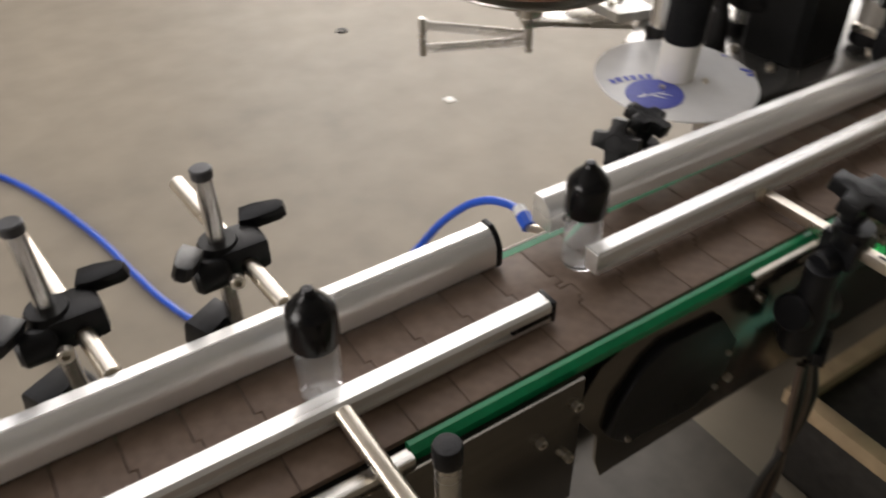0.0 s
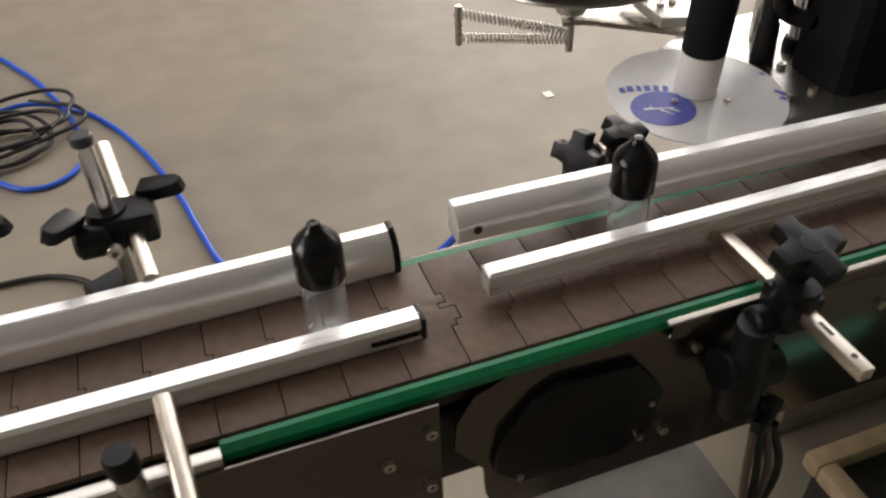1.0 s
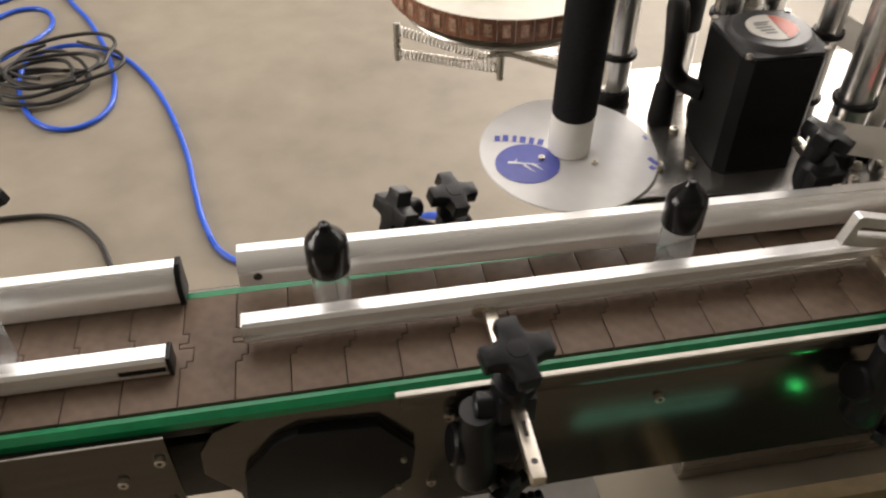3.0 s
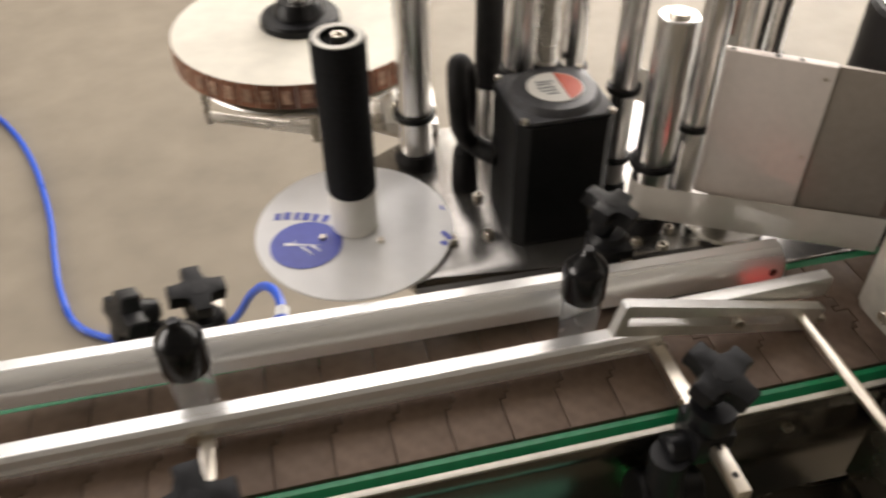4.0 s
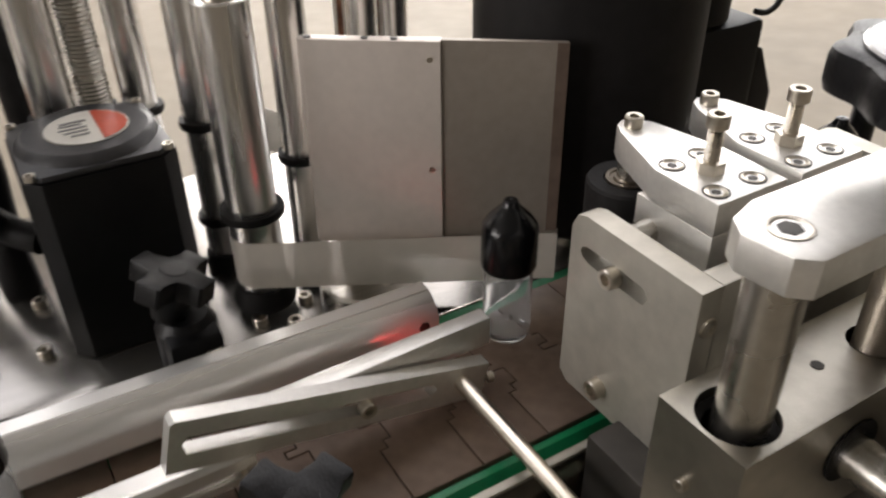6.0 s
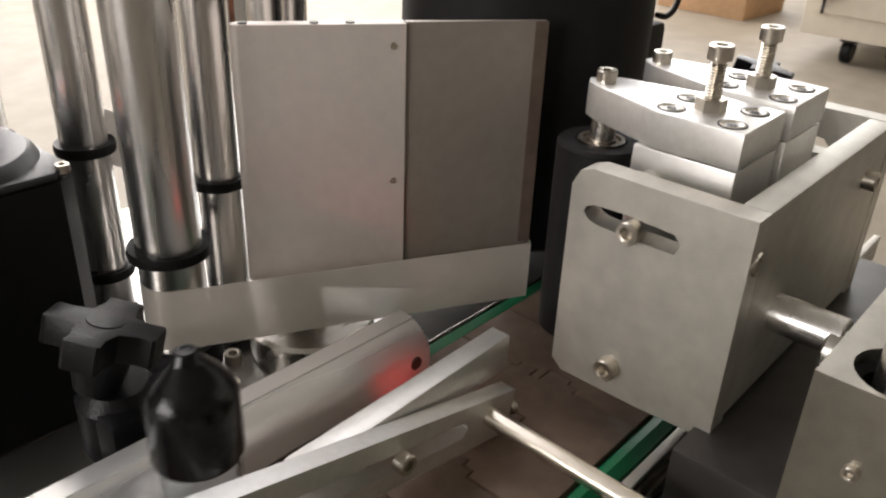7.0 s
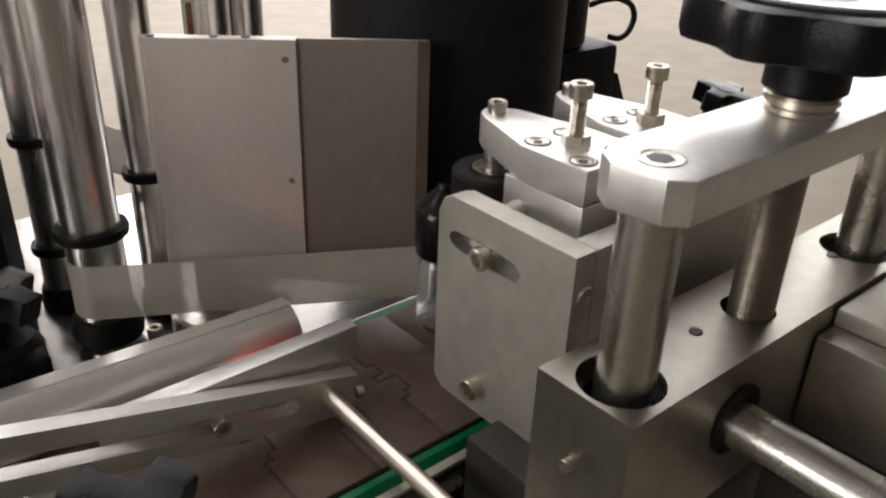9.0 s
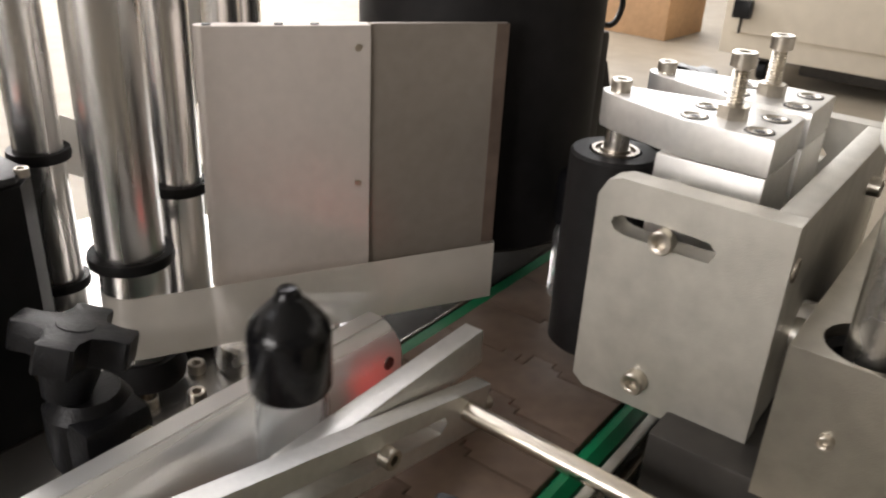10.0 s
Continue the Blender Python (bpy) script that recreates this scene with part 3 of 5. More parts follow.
part("support_rod", bm, ROD, th)
bm = rod((-0.1635, -0.0925, -0.12), (-0.1635, -0.0925, 0.106), 0.0058)
part("post", bm, STEEL, th)
bm = lathe([(0, -0.011), (0.0066, -0.011), (0.0068, -0.002), (0.0060, 0), (0, 0.0005)], (-0.1635, -0.0925, 0.114), 24)
part("post_cap", bm, BLACK, th, "dark grey plastic cap")
bm = box(-0.178, -0.138, -0.106, -0.08, -0.03, 0.012, 0.005)
part("cross_clamp", bm, BLACK, th)
bm = box(-0.176, -0.150, -0.105, -0.0165, -0.13, -0.1, 0.003)
part("mount", bm, BLACK, th)


def far_support(x, y, top, label):
    """Chrome post behind the belt with a double cross clamp, wing levers and a flat bar to the rail."""
    th = thing("rail_support", (x, y, -0.1), label, "rail support", "rail supports")
    bm = rod((x, y, -0.13), (x, y, top - 0.004), 0.0060)
    part("post", bm, CHROME, th)
    bm = lathe([(0, -0.007), (0.0070, -0.007), (0.0073, -0.001), (0.0063, 0), (0, 0.0004)], (x, y, top), 24)
    part("post_cap", bm, MOTOR_CAP, th, "dark grey plastic cap")
    zc = 0.041
    bx = x + 0.0165
    bm = rod((bx + 0.003, 0.114, zc - 0.011), (bx - 0.016, y + 0.085, zc + 0.012), 0.0060)
    part("support_rod", bm, ROD, th, "bright round rod")
    bm = lathe([(0.0062, -0.014), (0.0125, -0.014), (0.0145, -0.010), (0.0145, 0.010), (0.0125, 0.014), (0.0062, 0.014)], (x, y, zc), 24)
    box(x - 0.004, bx + 0.014, y - 0.016, y + 0.014, zc - 0.012, zc + 0.012, 0.005, bm)
    rod((x - 0.024, y - 0.012, zc - 0.002), (x + 0.0, y - 0.012, zc - 0.002), 0.0115, 20, 0.003, bm)
    part("cross_clamp", bm, BLACK, th)
    for sx, sy, turn in ((-0.023, -0.013, 60), (0.030, 0.014, -25)):
        bm = bmesh.new()
        prism([(-0.008, -0.007), (0.004, -0.008), (0.02, -0.006), (0.024, -0.003), (0.024, 0.003), (0.02, 0.006), (0.004, 0.008), (-0.008, 0.007)], "z", -0.005, 0.0055, 0.002, bm)
        bmesh.ops.transform(bm, matrix=pose(x + sx, y + sy, zc + (0.012 if sx > 0 else 0.017), 10 if sx > 0 else -20, -12, turn if sx > 0 else 180 + turn), verts=bm.verts)
        part("wing_lever", bm, BLACK, th)
    screw(th, (x + 0.001, y - 0.0245, zc - 0.004), (-0.2, -1, 0.1), 1.2)
    bm = box(x - 0.018, x + 0.02, 0.119, y + 0.014, -0.125, -0.085, 0.004)
    part("mount", bm, BLACK, th)
    bm = prism([(-0.016, -0.01), (0.016, -0.013), (0.02, 0.006), (-0.012, 0.012)], "z", -0.012, 0.012, 0.004)
    bmesh.ops.transform(bm, matrix=pose(x - 0.018, y + 0.010, -0.024, 10, 0, 40), verts=bm.verts)
    part("lower_clamp", bm, BLACK, th)
    return th


far_support(-0.1745, 0.1712, 0.1115, "chrome post with black cross clamp and dark cap behind the rail")
far_support(-0.285, 0.166, 0.119, "chrome post with black cross clamp and bare rod behind the rail")

# far clamps of the angled rail
def far_knob(x, y, z, label, y_rail, turn, side_knob=True):
    th = thing("rail_clamp", (x, y, z), label, "rail clamp", "rail clamps")
    bm = star_mesh(0.021, 0.012)
    bmesh.ops.transform(bm, matrix=pose(x, y, z + 0.012, 12, 10, turn), verts=bm.verts)
    part("star_knob", bm, BLACK, th)
    bm = lathe([(0, -0.05), (0.0135, -0.05), (0.016, -0.044), (0.016, -0.022), (0.012, -0.016), (0, -0.016)], (x, y, z), 24)
    box(x - 0.014, x + 0.014, y - 0.02, y + 0.012, z - 0.045, z - 0.02, 0.004, bm)
    if side_knob:
        rod((x - 0.03, y - 0.004, z - 0.034), (x, y - 0.004, z - 0.034), 0.011, 20, 0.003, bm)
    part("clamp_body", bm, BLACK, th)
    bm = box(x + 0.0035, x + 0.0115, y_rail, y + 0.05, z - 0.037, z - 0.029, 0.0008)
    part("square_rod", bm, ROD, th, "bright square steel rod")
    if side_knob:
        bm = star_mesh(0.0205, 0.015)
        bmesh.ops.transform(bm, matrix=pose(x - 0.057, y - 0.017, z + 0.010, 0, -70, 30), verts=bm.verts)
        part("lock_knob", bm, BLACK, th)
        bm = rod((x - 0.052, y - 0.016, z + 0.002), (x - 0.02, y - 0.004, z - 0.03), 0.009, 16, 0.002)
        part("lock_arm", bm, BLACK, th)
    bm = lathe([(0, -0.16), (0.011, -0.16), (0.013, -0.13), (0.011, -0.05), (0, -0.05)], (x, y, z), 20)
    box(x - 0.012, x + 0.012, 0.119, y + 0.01, z - 0.16, z - 0.13, 0.003, bm)
    part("swivel", bm, BLACK, th)


far_knob(0.2212, 0.168, 0.0125, "black star-knob clamp behind the angled rail", 0.11, 15)
far_knob(0.529, 0.138, 0.055, "black star-knob clamp beside the stepper motor", 0.107, 40, False)


# ---- bottles ----
def bottle(label):
    th = thing("bottle", (0, 0, 0), label, "bottle", "bottles on the belt")
    R = 0.0137
    prof = [(0, 0.0006), (R - 0.003, 0.0004), (R - 0.0008, 0.0012), (R, 0.0035), (R, 0.0395), (R - 0.001, 0.0425), (0.0112, 0.0455), (0.0112, 0.056),
            (0.0102, 0.056), (0.0102, 0.045), (R - 0.0022, 0.0418), (R - 0.0013, 0.039), (R - 0.0013, 0.0045), (R - 0.004, 0.0028), (0, 0.003)]
    body = part("body", lathe(prof, seg=40), BOTTLE, th, "clear empty plastic body")
    body.visible_shadow = False
    C = 0.0153
    prof = [(0.0118, 0.0468), (C - 0.0006, 0.0465), (C, 0.048), (C, 0.0695), (C - 0.0005, 0.0722), (C - 0.0018, 0.0745), (0.0112, 0.0775), (0.0080, 0.0808), (0.0056, 0.0832), (0.0044, 0.0850), (0.0040, 0.0866), (0.0032, 0.0874), (0.0012, 0.0876), (0, 0.0868)]
    cap = lathe(prof, seg=40)
    part("cap", cap, CAP, th, "black pointed twist cap")
    return th


B_LABEL = "clear plastic dropper bottle with black pointed cap on the belt"
bottles = [bottle(B_LABEL) for k in range(4)]


# ---- labelling head ----
head = thing("labelling_head", (0.6, 0.3, -0.02), "brushed aluminium base plate of the labelling head", "machine base")
bm = prism([(0.386, 0.178), (0.40, 0.182), (0.66, 0.152), (0.70, 0.128), (1.1, 0.128), (1.1, 0.40), (0.44, 0.40), (0.375, 0.36), (0.372, 0.2)], "z", -0.032, -0.02, 0.001)
part("base_plate", bm, PLATE, head)
bm = box(0.384, 0.66, 0.150, 0.163, -0.03, -0.010, 0.001, m=Matrix.Translation((0.384, 0.16, 0)) @ Matrix.Rotation(-0.03, 4, "Z") @ Matrix.Translation((-0.384, -0.16, 0)))
part("front_bar", bm, DARK_STEEL_SHADE, head, "dark steel front bar")
bm = box(0.55, 1.05, 0.2, 0.38, FLOOR, -0.032, 0.004)
part("pedestal", bm, STEEL, head)
bm = prism([(0.405, 0.405), (0.455, 0.39), (0.47, 0.50), (0.41, 0.51)], "z", -0.02, -0.008, 0.001)
plate = part("hinge_plate", bm, ALU, head, "pale aluminium plate under the spring arm")
for x, y in ((0.418, 0.462), (0.42, 0.433), (0.438, 0.46), (0.437, 0.435)):
    screw(plate, (x, y, -0.008), (0, 0, 1), 1.1)
for x, y in ((0.465, 0.276), (0.460, 0.222), (0.598, 0.17), (0.613, 0.19), (0.58, 0.183), (0.428, 0.222)):
    screw(head, (x, y, -0.02), (0, 0, 1), 1.1)
bm = rod((0.652, 0.172, -0.02), (0.652, 0.172, -0.001), 0.033, 32, 0.002)
hub = part("tension_hub", bm, STEEL, head, "round steel hub under the web")
screw(hub, (0.648, 0.162, -0.001), (0, 0, 1), 0.8)


def post(x, y, r, z0, z1, collars, label, name="guide_roller", mat_=None, cr=1.25):
    th = thing(name, (x, y, z0), label, "guide roller", "web guide rollers")
    bm = lathe([(0, z0), (r, z0), (r, z1 - 0.001), (r - 0.001, z1), (0, z1)], (x, y, 0), 40)
    part("roller", bm, mat_ or CHROME, th)
    for zc in collars:
        bm = lathe([(r * 0.98, zc - 0.0025), (r * cr, zc - 0.0025), (r * cr + 0.0005, zc), (r * cr, zc + 0.0025), (r * 0.98, zc + 0.0025)], (x, y, 0), 40)
        part("collar", bm, RUBBER, th, "black ring collar")
    bm = lathe([(0, z0 - 0.001), (r * 1.25, z0 - 0.001), (r * 1.3, z0 + 0.004), (r * 1.15, z0 + 0.013), (r, z0 + 0.0135)], (x, y, 0), 40)
    part("foot_ring", bm, RUBBER, th, "black foot ring")
    bm = lathe([(0, z1), (r * 0.6, z1), (r * 0.55, z1 + 0.003), (0, z1 + 0.003)], (x, y, 0), 24)
    part("end_screw", bm, SCREW, th)


PL = "polished steel web guide roller with black ring collars"
post(0.5905, 0.199, 0.0152, -0.0125, 0.178, (0.052,), PL)
post(0.631, 0.2155, 0.0112, -0.019, 0.30, (0.0705,), PL)
post(0.585, 0.2575, 0.0112, -0.019, 0.30, (0.088, 0.02), PL)
post(0.4233, 0.3486, 0.0155, -0.019, 0.32, (0.034,), PL)
th = thing("web_roller", (0.4943, 0.3497, -0.019), "black rubber-sleeved web roller on a steel shaft", "web roller")
part("shaft", rod((0.4943, 0.3497, -0.019), (0.4943, 0.3497, 0.0535), 0.0118, 32), CHROME, th)
part("sleeve", lathe([(0, 0.054), (0.0125, 0.054), (0.0130, 0.0548), (0.0130, 0.339), (0.0125, 0.34), (0, 0.34)], (0.4943, 0.3497, 0), 40), RUBBER, th, "black rubber sleeve")
post(0.508, 0.305, 0.013, -0.019, 0.34, (0.09,), PL)
th = thing("lead_screw", (0.5325, 0.308, -0.019), "bright threaded steel screw standing among the guide rollers", "lead screw")
bm = lathe([(0, -0.019)] + [(0.0108 - 0.0011 * (k % 2), -0.019 + k * 0.00135) for k in range(266)] + [(0, 0.34)], (0.5325, 0.308, 0), 24)
part("thread", bm, STEEL, th)
bm = lathe([(0.0100, 0.0875), (0.0128, 0.0875), (0.0132, 0.09), (0.0128, 0.0925), (0.0100, 0.0925)], (0.5325, 0.308, 0), 32)
part("collar", bm, RUBBER, th, "black ring collar")
post(0.561, 0.318, 0.0115, -0.019, 0.34, (0.08, 0.0), PL)
post(0.70, 0.262, 0.0105, -0.019, 0.34, (0.085,), PL)
post(0.735, 0.285, 0.0105, -0.019, 0.34, (0.085,), PL)

# stepper motor
mo = thing("stepper_motor", (0.517, 0.243, -0.03), "black square stepper motor with a round printed label", "motor")
s = 0.0405
mx, my = 0.5165, 0.2425
ch = 0.009
sq = [(-s + ch, -s), (s - ch, -s), (s, -s + ch), (s, s - ch), (s - ch, s), (-s + ch, s), (-s, s - ch), (-s, -s + ch)]
bm = prism([(mx + a, my + b) for a, b in sq], "z", -0.019, 0.097, 0.0015)
part("body", bm, MOTOR, mo)
bm = prism([(mx + a * 0.97, my + b * 0.97) for a, b in sq], "z", 0.0972, 0.101, 0.0015)
lathe([(0.0385, 0.101), (0.037, 0.104), (0.034, 0.106), (0, 0.106)], (mx, my, 0), 48, bm)
part("end_cap", bm, MOTOR_CAP, mo, "grey cast end cap")
for a, b in ((-1, -1), (1, -1), (-1, 1), (1, 1)):
    screw(mo, (mx + a * 0.0355, my + b * 0.0355, 0.099), (0, 0, 1), 0.7)
bm = lathe([(0, 0), (0.0228, 0), (0.0228, 0.0006), (0, 0.0006)], (mx + 0.001, my, 0.1061), 40)
lab = part("round_label", bm, PAPER, mo, "round white label with an orange-red side and grey print")
arc = [(0.0055, -0.0205), (0.0055, 0.0205)] + [(0.0218 * math.cos(a), 0.0218 * math.sin(a)) for a in [radians(d) for d in (70, 50, 30, 10, -10, -30, -50, -70)]]
bm = prism([(mx + 0.001 + u, my + v) for u, v in arc], "z", 0.1068, 0.1071)
part("red_field", bm, RED_INK, lab)
for k, (u, v, w) in enumerate(((-0.012, 0.008, 0.014), (-0.013, 0.004, 0.012), (-0.014, -0.001, 0.015), (-0.012, -0.006, 0.013), (-0.009, -0.011, 0.01))):
    bm = box(mx + u, mx + u + w, my + v, my + v + 0.002, 0.1068, 0.1071, 0)
    part("print_bar", bm, GREY_INK, lab)
def tube(parent, name, pts, r, material, label=""):
    cu = bpy.data.curves.new(name, "CURVE")
    cu.dimensions, cu.bevel_depth, cu.bevel_resolution, cu.resolution_u, cu.use_fill_caps = "3D", r, 4, 10, True
    sp = cu.splines.new("BEZIER")
    sp.bezier_points.add(len(pts) - 1)
    for b, p in zip(sp.bezier_points, pts):
        b.co, b.handle_left_type, b.handle_right_type = Vector(p) - ORIGIN[parent], "AUTO", "AUTO"
    cu.materials.append(material)
    ob = new(name, cu)
    ob.parent = parent
    ORIGIN[ob] = ORIGIN[parent]
    if label:
        ob["label"] = label


tube(mo, "cable", [(0.4585, 0.299, -0.018), (0.461, 0.303, 0.04), (0.4625, 0.306, 0.075), (0.459, 0.304, 0.098), (0.4525, 0.298, 0.106), (0.4490, 0.288, 0.098), (0.4480, 0.279, 0.075), (0.4525, 0.281, 0.050), (0.462, 0.281, 0.037), (mx - 0.038, my + 0.02, 0.033)], 0.0092, RUBBER, "fat black cable looping beside the motor")
bm = lathe([(0, -0.0205), (0.012, -0.0205), (0.0125, -0.017), (0.0105, 0.02), (0, 0.034)], (0.4585, 0.299, 0), 24)
part("cable_gland", bm, RUBBER, mo, "black cable gland")

# disc with foam roller
dx, dy = 0.348, 0.2524
EX, EY = 0.3050, 0.2402
disc = thing("tray_disc", (dx, dy, -0.017), "frosted clear disc printed with a blue oval emblem", "disc")
bm = lathe([(0, -0.0175), (0.0845, -0.0175), (0.085, -0.0165), (0.0845, -0.0155), (0, -0.0155)], (dx, dy, 0), 72)
part("disc_plate", bm, DISC, disc)
bm = bmesh.new()
prism([(EX + 0.0305 * math.cos(2 * math.pi * k / 40), EY + 0.0285 * math.sin(2 * math.pi * k / 40)) for k in range(40)], "z", -0.0153, -0.0149, 0, bm)
emblem = part("emblem", bm, BLUE_INK, disc, "blue oval emblem")
bm = bmesh.new()
for (u0, v0), (u1, v1), w in (((-0.018, 0.004), (0.012, -0.004), 0.003), ((-0.004, -0.002), (0.004, -0.014), 0.0025), ((0.004, -0.002), (0.012, -0.012), 0.0025), ((-0.012, 0.002), (-0.008, 0.008), 0.002)):
    d = Vector((u1 - u0, v1 - v0)).normalized()
    nx, ny = -d.y * w / 2, d.x * w / 2
    prism([(EX + u0 + nx, EY + v0 + ny), (EX + u1, EY + v1), (EX + u0 - nx, EY + v0 - ny)], "z", -0.0148, -0.0145, 0, bm)
part("swoosh", bm, FILM, emblem)
for x, y, w, h, turn in ((0.2885, 0.2855, 0.0052, 0.0085, -14), (0.2965, 0.2848, 0.0056, 0.0095, -16), (0.3050, 0.2825, 0.0040, 0.0095, -18), (0.3125, 0.2800, 0.0058, 0.0095, -20),
                      (0.3205, 0.2770, 0.0050, 0.0095, -24), (0.3285, 0.2735, 0.0052, 0.0090, -28), (0.4265, 0.2285, 0.0045, 0.0120, 25), (0.4225, 0.2195, 0.0045, 0.0060, 30), (0.4310, 0.2640, 0.0025, 0.0060, 10)):
    bm = box(-w / 2, w / 2, -h / 2, h / 2, -0.0153, -0.0149, 0, m=Matrix.Translation((x - 0.0035, y - 0.0043, 0)) @ Matrix.Rotation(radians(turn), 4, "Z"))
    part("print_bar", bm, BLUE_INK, disc)
for x, y in ((0.3245, 0.2506), (0.372, 0.236)):
    screw(disc, (x - 0.005, y - 0.006, -0.0155), (0, 0, 1), 0.7)
bm = rod((dx, dy, -0.05), (dx, dy, -0.0175), 0.014)
part("spindle", bm, STEEL, disc)
bm = prism([(0.335, 0.235), (0.39, 0.21), (0.4, 0.3), (0.34, 0.28)], "z", -0.034, -0.024, 0.002)
part("carrier", bm, STEEL, disc)
LEAN = radians(3.44)            # the disc and its roller lean towards the belt
disc.rotation_euler = (LEAN, 0, 0)
disc.location.z += 0.0038

fx, fy = 0.3495, 0.2565
fr = thing("foam_roller", (fx, fy, -0.0148), "black foam roller with a white lower sleeve standing on the disc", "roller")
bm = lathe([(0.0, -0.0148), (0.0196, -0.0148), (0.02, -0.014), (0.02, 0.0265), (0.0, 0.0265)], (fx, fy, 0), 40)
part("white_sleeve", bm, PAPER, fr, "white plastic sleeve")
bm = lathe([(0.0, 0.027), (0.0202, 0.027), (0.0206, 0.0285), (0.0206, 0.1625), (0.0198, 0.165), (0.0135, 0.165), (0.0132, 0.161), (0.006, 0.161), (0.0, 0.161)], (fx, fy, 0), 40)
part("foam_sleeve", bm, FOAM, fr)
bm = lathe([(0.0138, 0.1652), (0.0186, 0.1652), (0.0186, 0.1662), (0.0138, 0.1662)], (fx, fy, 0), 40)
part("end_ring", bm, PAPER, fr, "pale end ring")
screw(fr, (fx + 0.001, fy, 0.161), (0, 0, 1), 1.3)
fr.rotation_euler = (LEAN, 0, 0)
fr.location.z += 0.0044

# label reel with its spring arm
rx, ry = 0.337, 0.488
reel = thing("label_reel", (rx, ry, 0.045), "wide reel of brown printed labels with a pale paper side", "label reel")
bm = lathe([(0.04, 0.047), (0.128, 0.047), (0.1285, 0.0475), (0.1285, 0.0715), (0.128, 0.072), (0.04, 0.072)], (rx, ry, 0), 96)
part("roll", bm, SIDE_PAPER, reel)
bm = lathe([(0.0, 0.04), (0.038, 0.04), (0.04, 0.044), (0.04, 0.078), (0.038, 0.081), (0.026, 0.082), (0.024, 0.09), (0.02, 0.096), (0.0, 0.096)], (rx, ry, 0), 48)
part("core_hub", bm, BLACK, reel, "black plastic core hub")
bm = lathe([(0, 0.096), (0.012, 0.096), (0.012, 0.16), (0, 0.16)], (rx, ry, 0), 32)
part("spindle", bm, CHROME, reel)
bm = lathe([(0, 0.030), (0.115, 0.030), (0.116, 0.032), (0.115, 0.034), (0, 0.034)], (rx, ry, 0), 64)
part("reel_plate", bm, STEEL, reel, "steel plate under the reel")
bm = rod((rx, ry, -0.02), (rx, ry, 0.047), 0.018)
part("reel_shaft", bm, STEEL, reel)
def patch(rad, a0, a1, z0, z1, n=5):
    bm = bmesh.new()
    rows = [[bm.verts.new((rx + (rad + d) * math.cos(a0 + (a1 - a0) * k / n), ry + (rad + d) * math.sin(a0 + (a1 - a0) * k / n), z)) for k in range(n + 1)] for z, d in ((z0, 0), (z0, 0.0006), (z1, 0.0006), (z1, 0))]
    for a, b in zip(rows, rows[1:]):
        for k in range(n):
            bm.faces.new((a[k], a[k + 1], b[k + 1], b[k]))
    return bm
N_LAB = 44
for k in range(N_LAB):
    a = 2 * math.pi * k / N_LAB
    w = 2 * math.pi / N_LAB
    ob = part("label", patch(0.1285, a + 0.02 * w, a + 0.97 * w, 0.0476, 0.0714), BROWN, reel)
    part("picture", patch(0.1292, a + 0.28 * w, a + 0.72 * w, 0.053, 0.0665, 4), CREAM, ob)

arm = thing("spring_arm", (0.35, 0.50, -0.05), "steel arm with two coil springs under the reel", "spring arm")
bm = prism([(0.32, 0.475), (0.345, 0.47), (0.43, 0.40), (0.445, 0.42), (0.42, 0.50), (0.345, 0.53)], "z", -0.032, -0.026, 0.001)
part("arm_plate", bm, STEEL, arm)
def spring(p, q, r, turns):
    cu = bpy.data.curves.new("spring", "CURVE")
    cu.dimensions, cu.bevel_depth, cu.bevel_resolution = "3D", 0.0012, 2
    sp = cu.splines.new("POLY")
    n = turns * 10
    sp.points.add(n)
    p, q = Vector(p), Vector(q)
    d = (q - p).normalized()
    a = d.orthogonal().normalized()
    b = d.cross(a)
    for k in range(n + 1):
        t = 2 * math.pi * k / 10
        c = p.lerp(q, k / n) + a * r * math.cos(t) + b * r * math.sin(t)
        sp.points[k].co = (*(c - ORIGIN[arm]), 1)
    cu.materials.append(STEEL)
    ob = new("spring", cu)
    ob.parent = arm
    ORIGIN[ob] = ORIGIN[arm]
spring((0.226, 0.553, -0.030), (0.335, 0.489, -0.047), 0.0052, 26)
spring((0.226, 0.551, -0.060), (0.335, 0.487, -0.055), 0.0052, 26)
bm = rod((0.222, 0.555, -0.07), (0.222, 0.555, -0.02), 0.0045, 16)
part("anchor_pin", bm, STEEL, arm)
bm = rod((0.337, 0.486, -0.07), (0.337, 0.486, -0.02), 0.0045, 16)
part("anchor_pin", bm, STEEL, arm)

# peel plate and label web
U = Vector((0.1166, -0.085, 0)).normalized()
Nn = Vector((-U.y, U.x, 0))      # away from the belt
P0 = Vector((0.684, 0.1405, 0))
MP = Matrix.Translation(P0) @ Matrix(((U.x, Nn.x, 0, 0), (U.y, Nn.y, 0, 0), (0, 0, 1, 0), (0, 0, 0, 1)))
peel = thing("peel_plate", (0.68, 0.145, 0.035), "upright grey blasted aluminium peel plate in two leaves", "peel plate")
def rounded(u0, u1, w):
    pts = [(u1, 0.0), (u1, w)]
    for k in range(9):
        a = math.pi / 2 + math.pi * k / 8
        pts.append((u0 + w / 2 + w / 2 * math.cos(a), w / 2 + w / 2 * math.sin(a)))
    return pts
bm = prism(rounded(-0.075, 0.003, 0.008), "z", 0.026, 0.1535, 0.0004, m=MP)
thick = part("thick_leaf", bm, PEEL, peel)
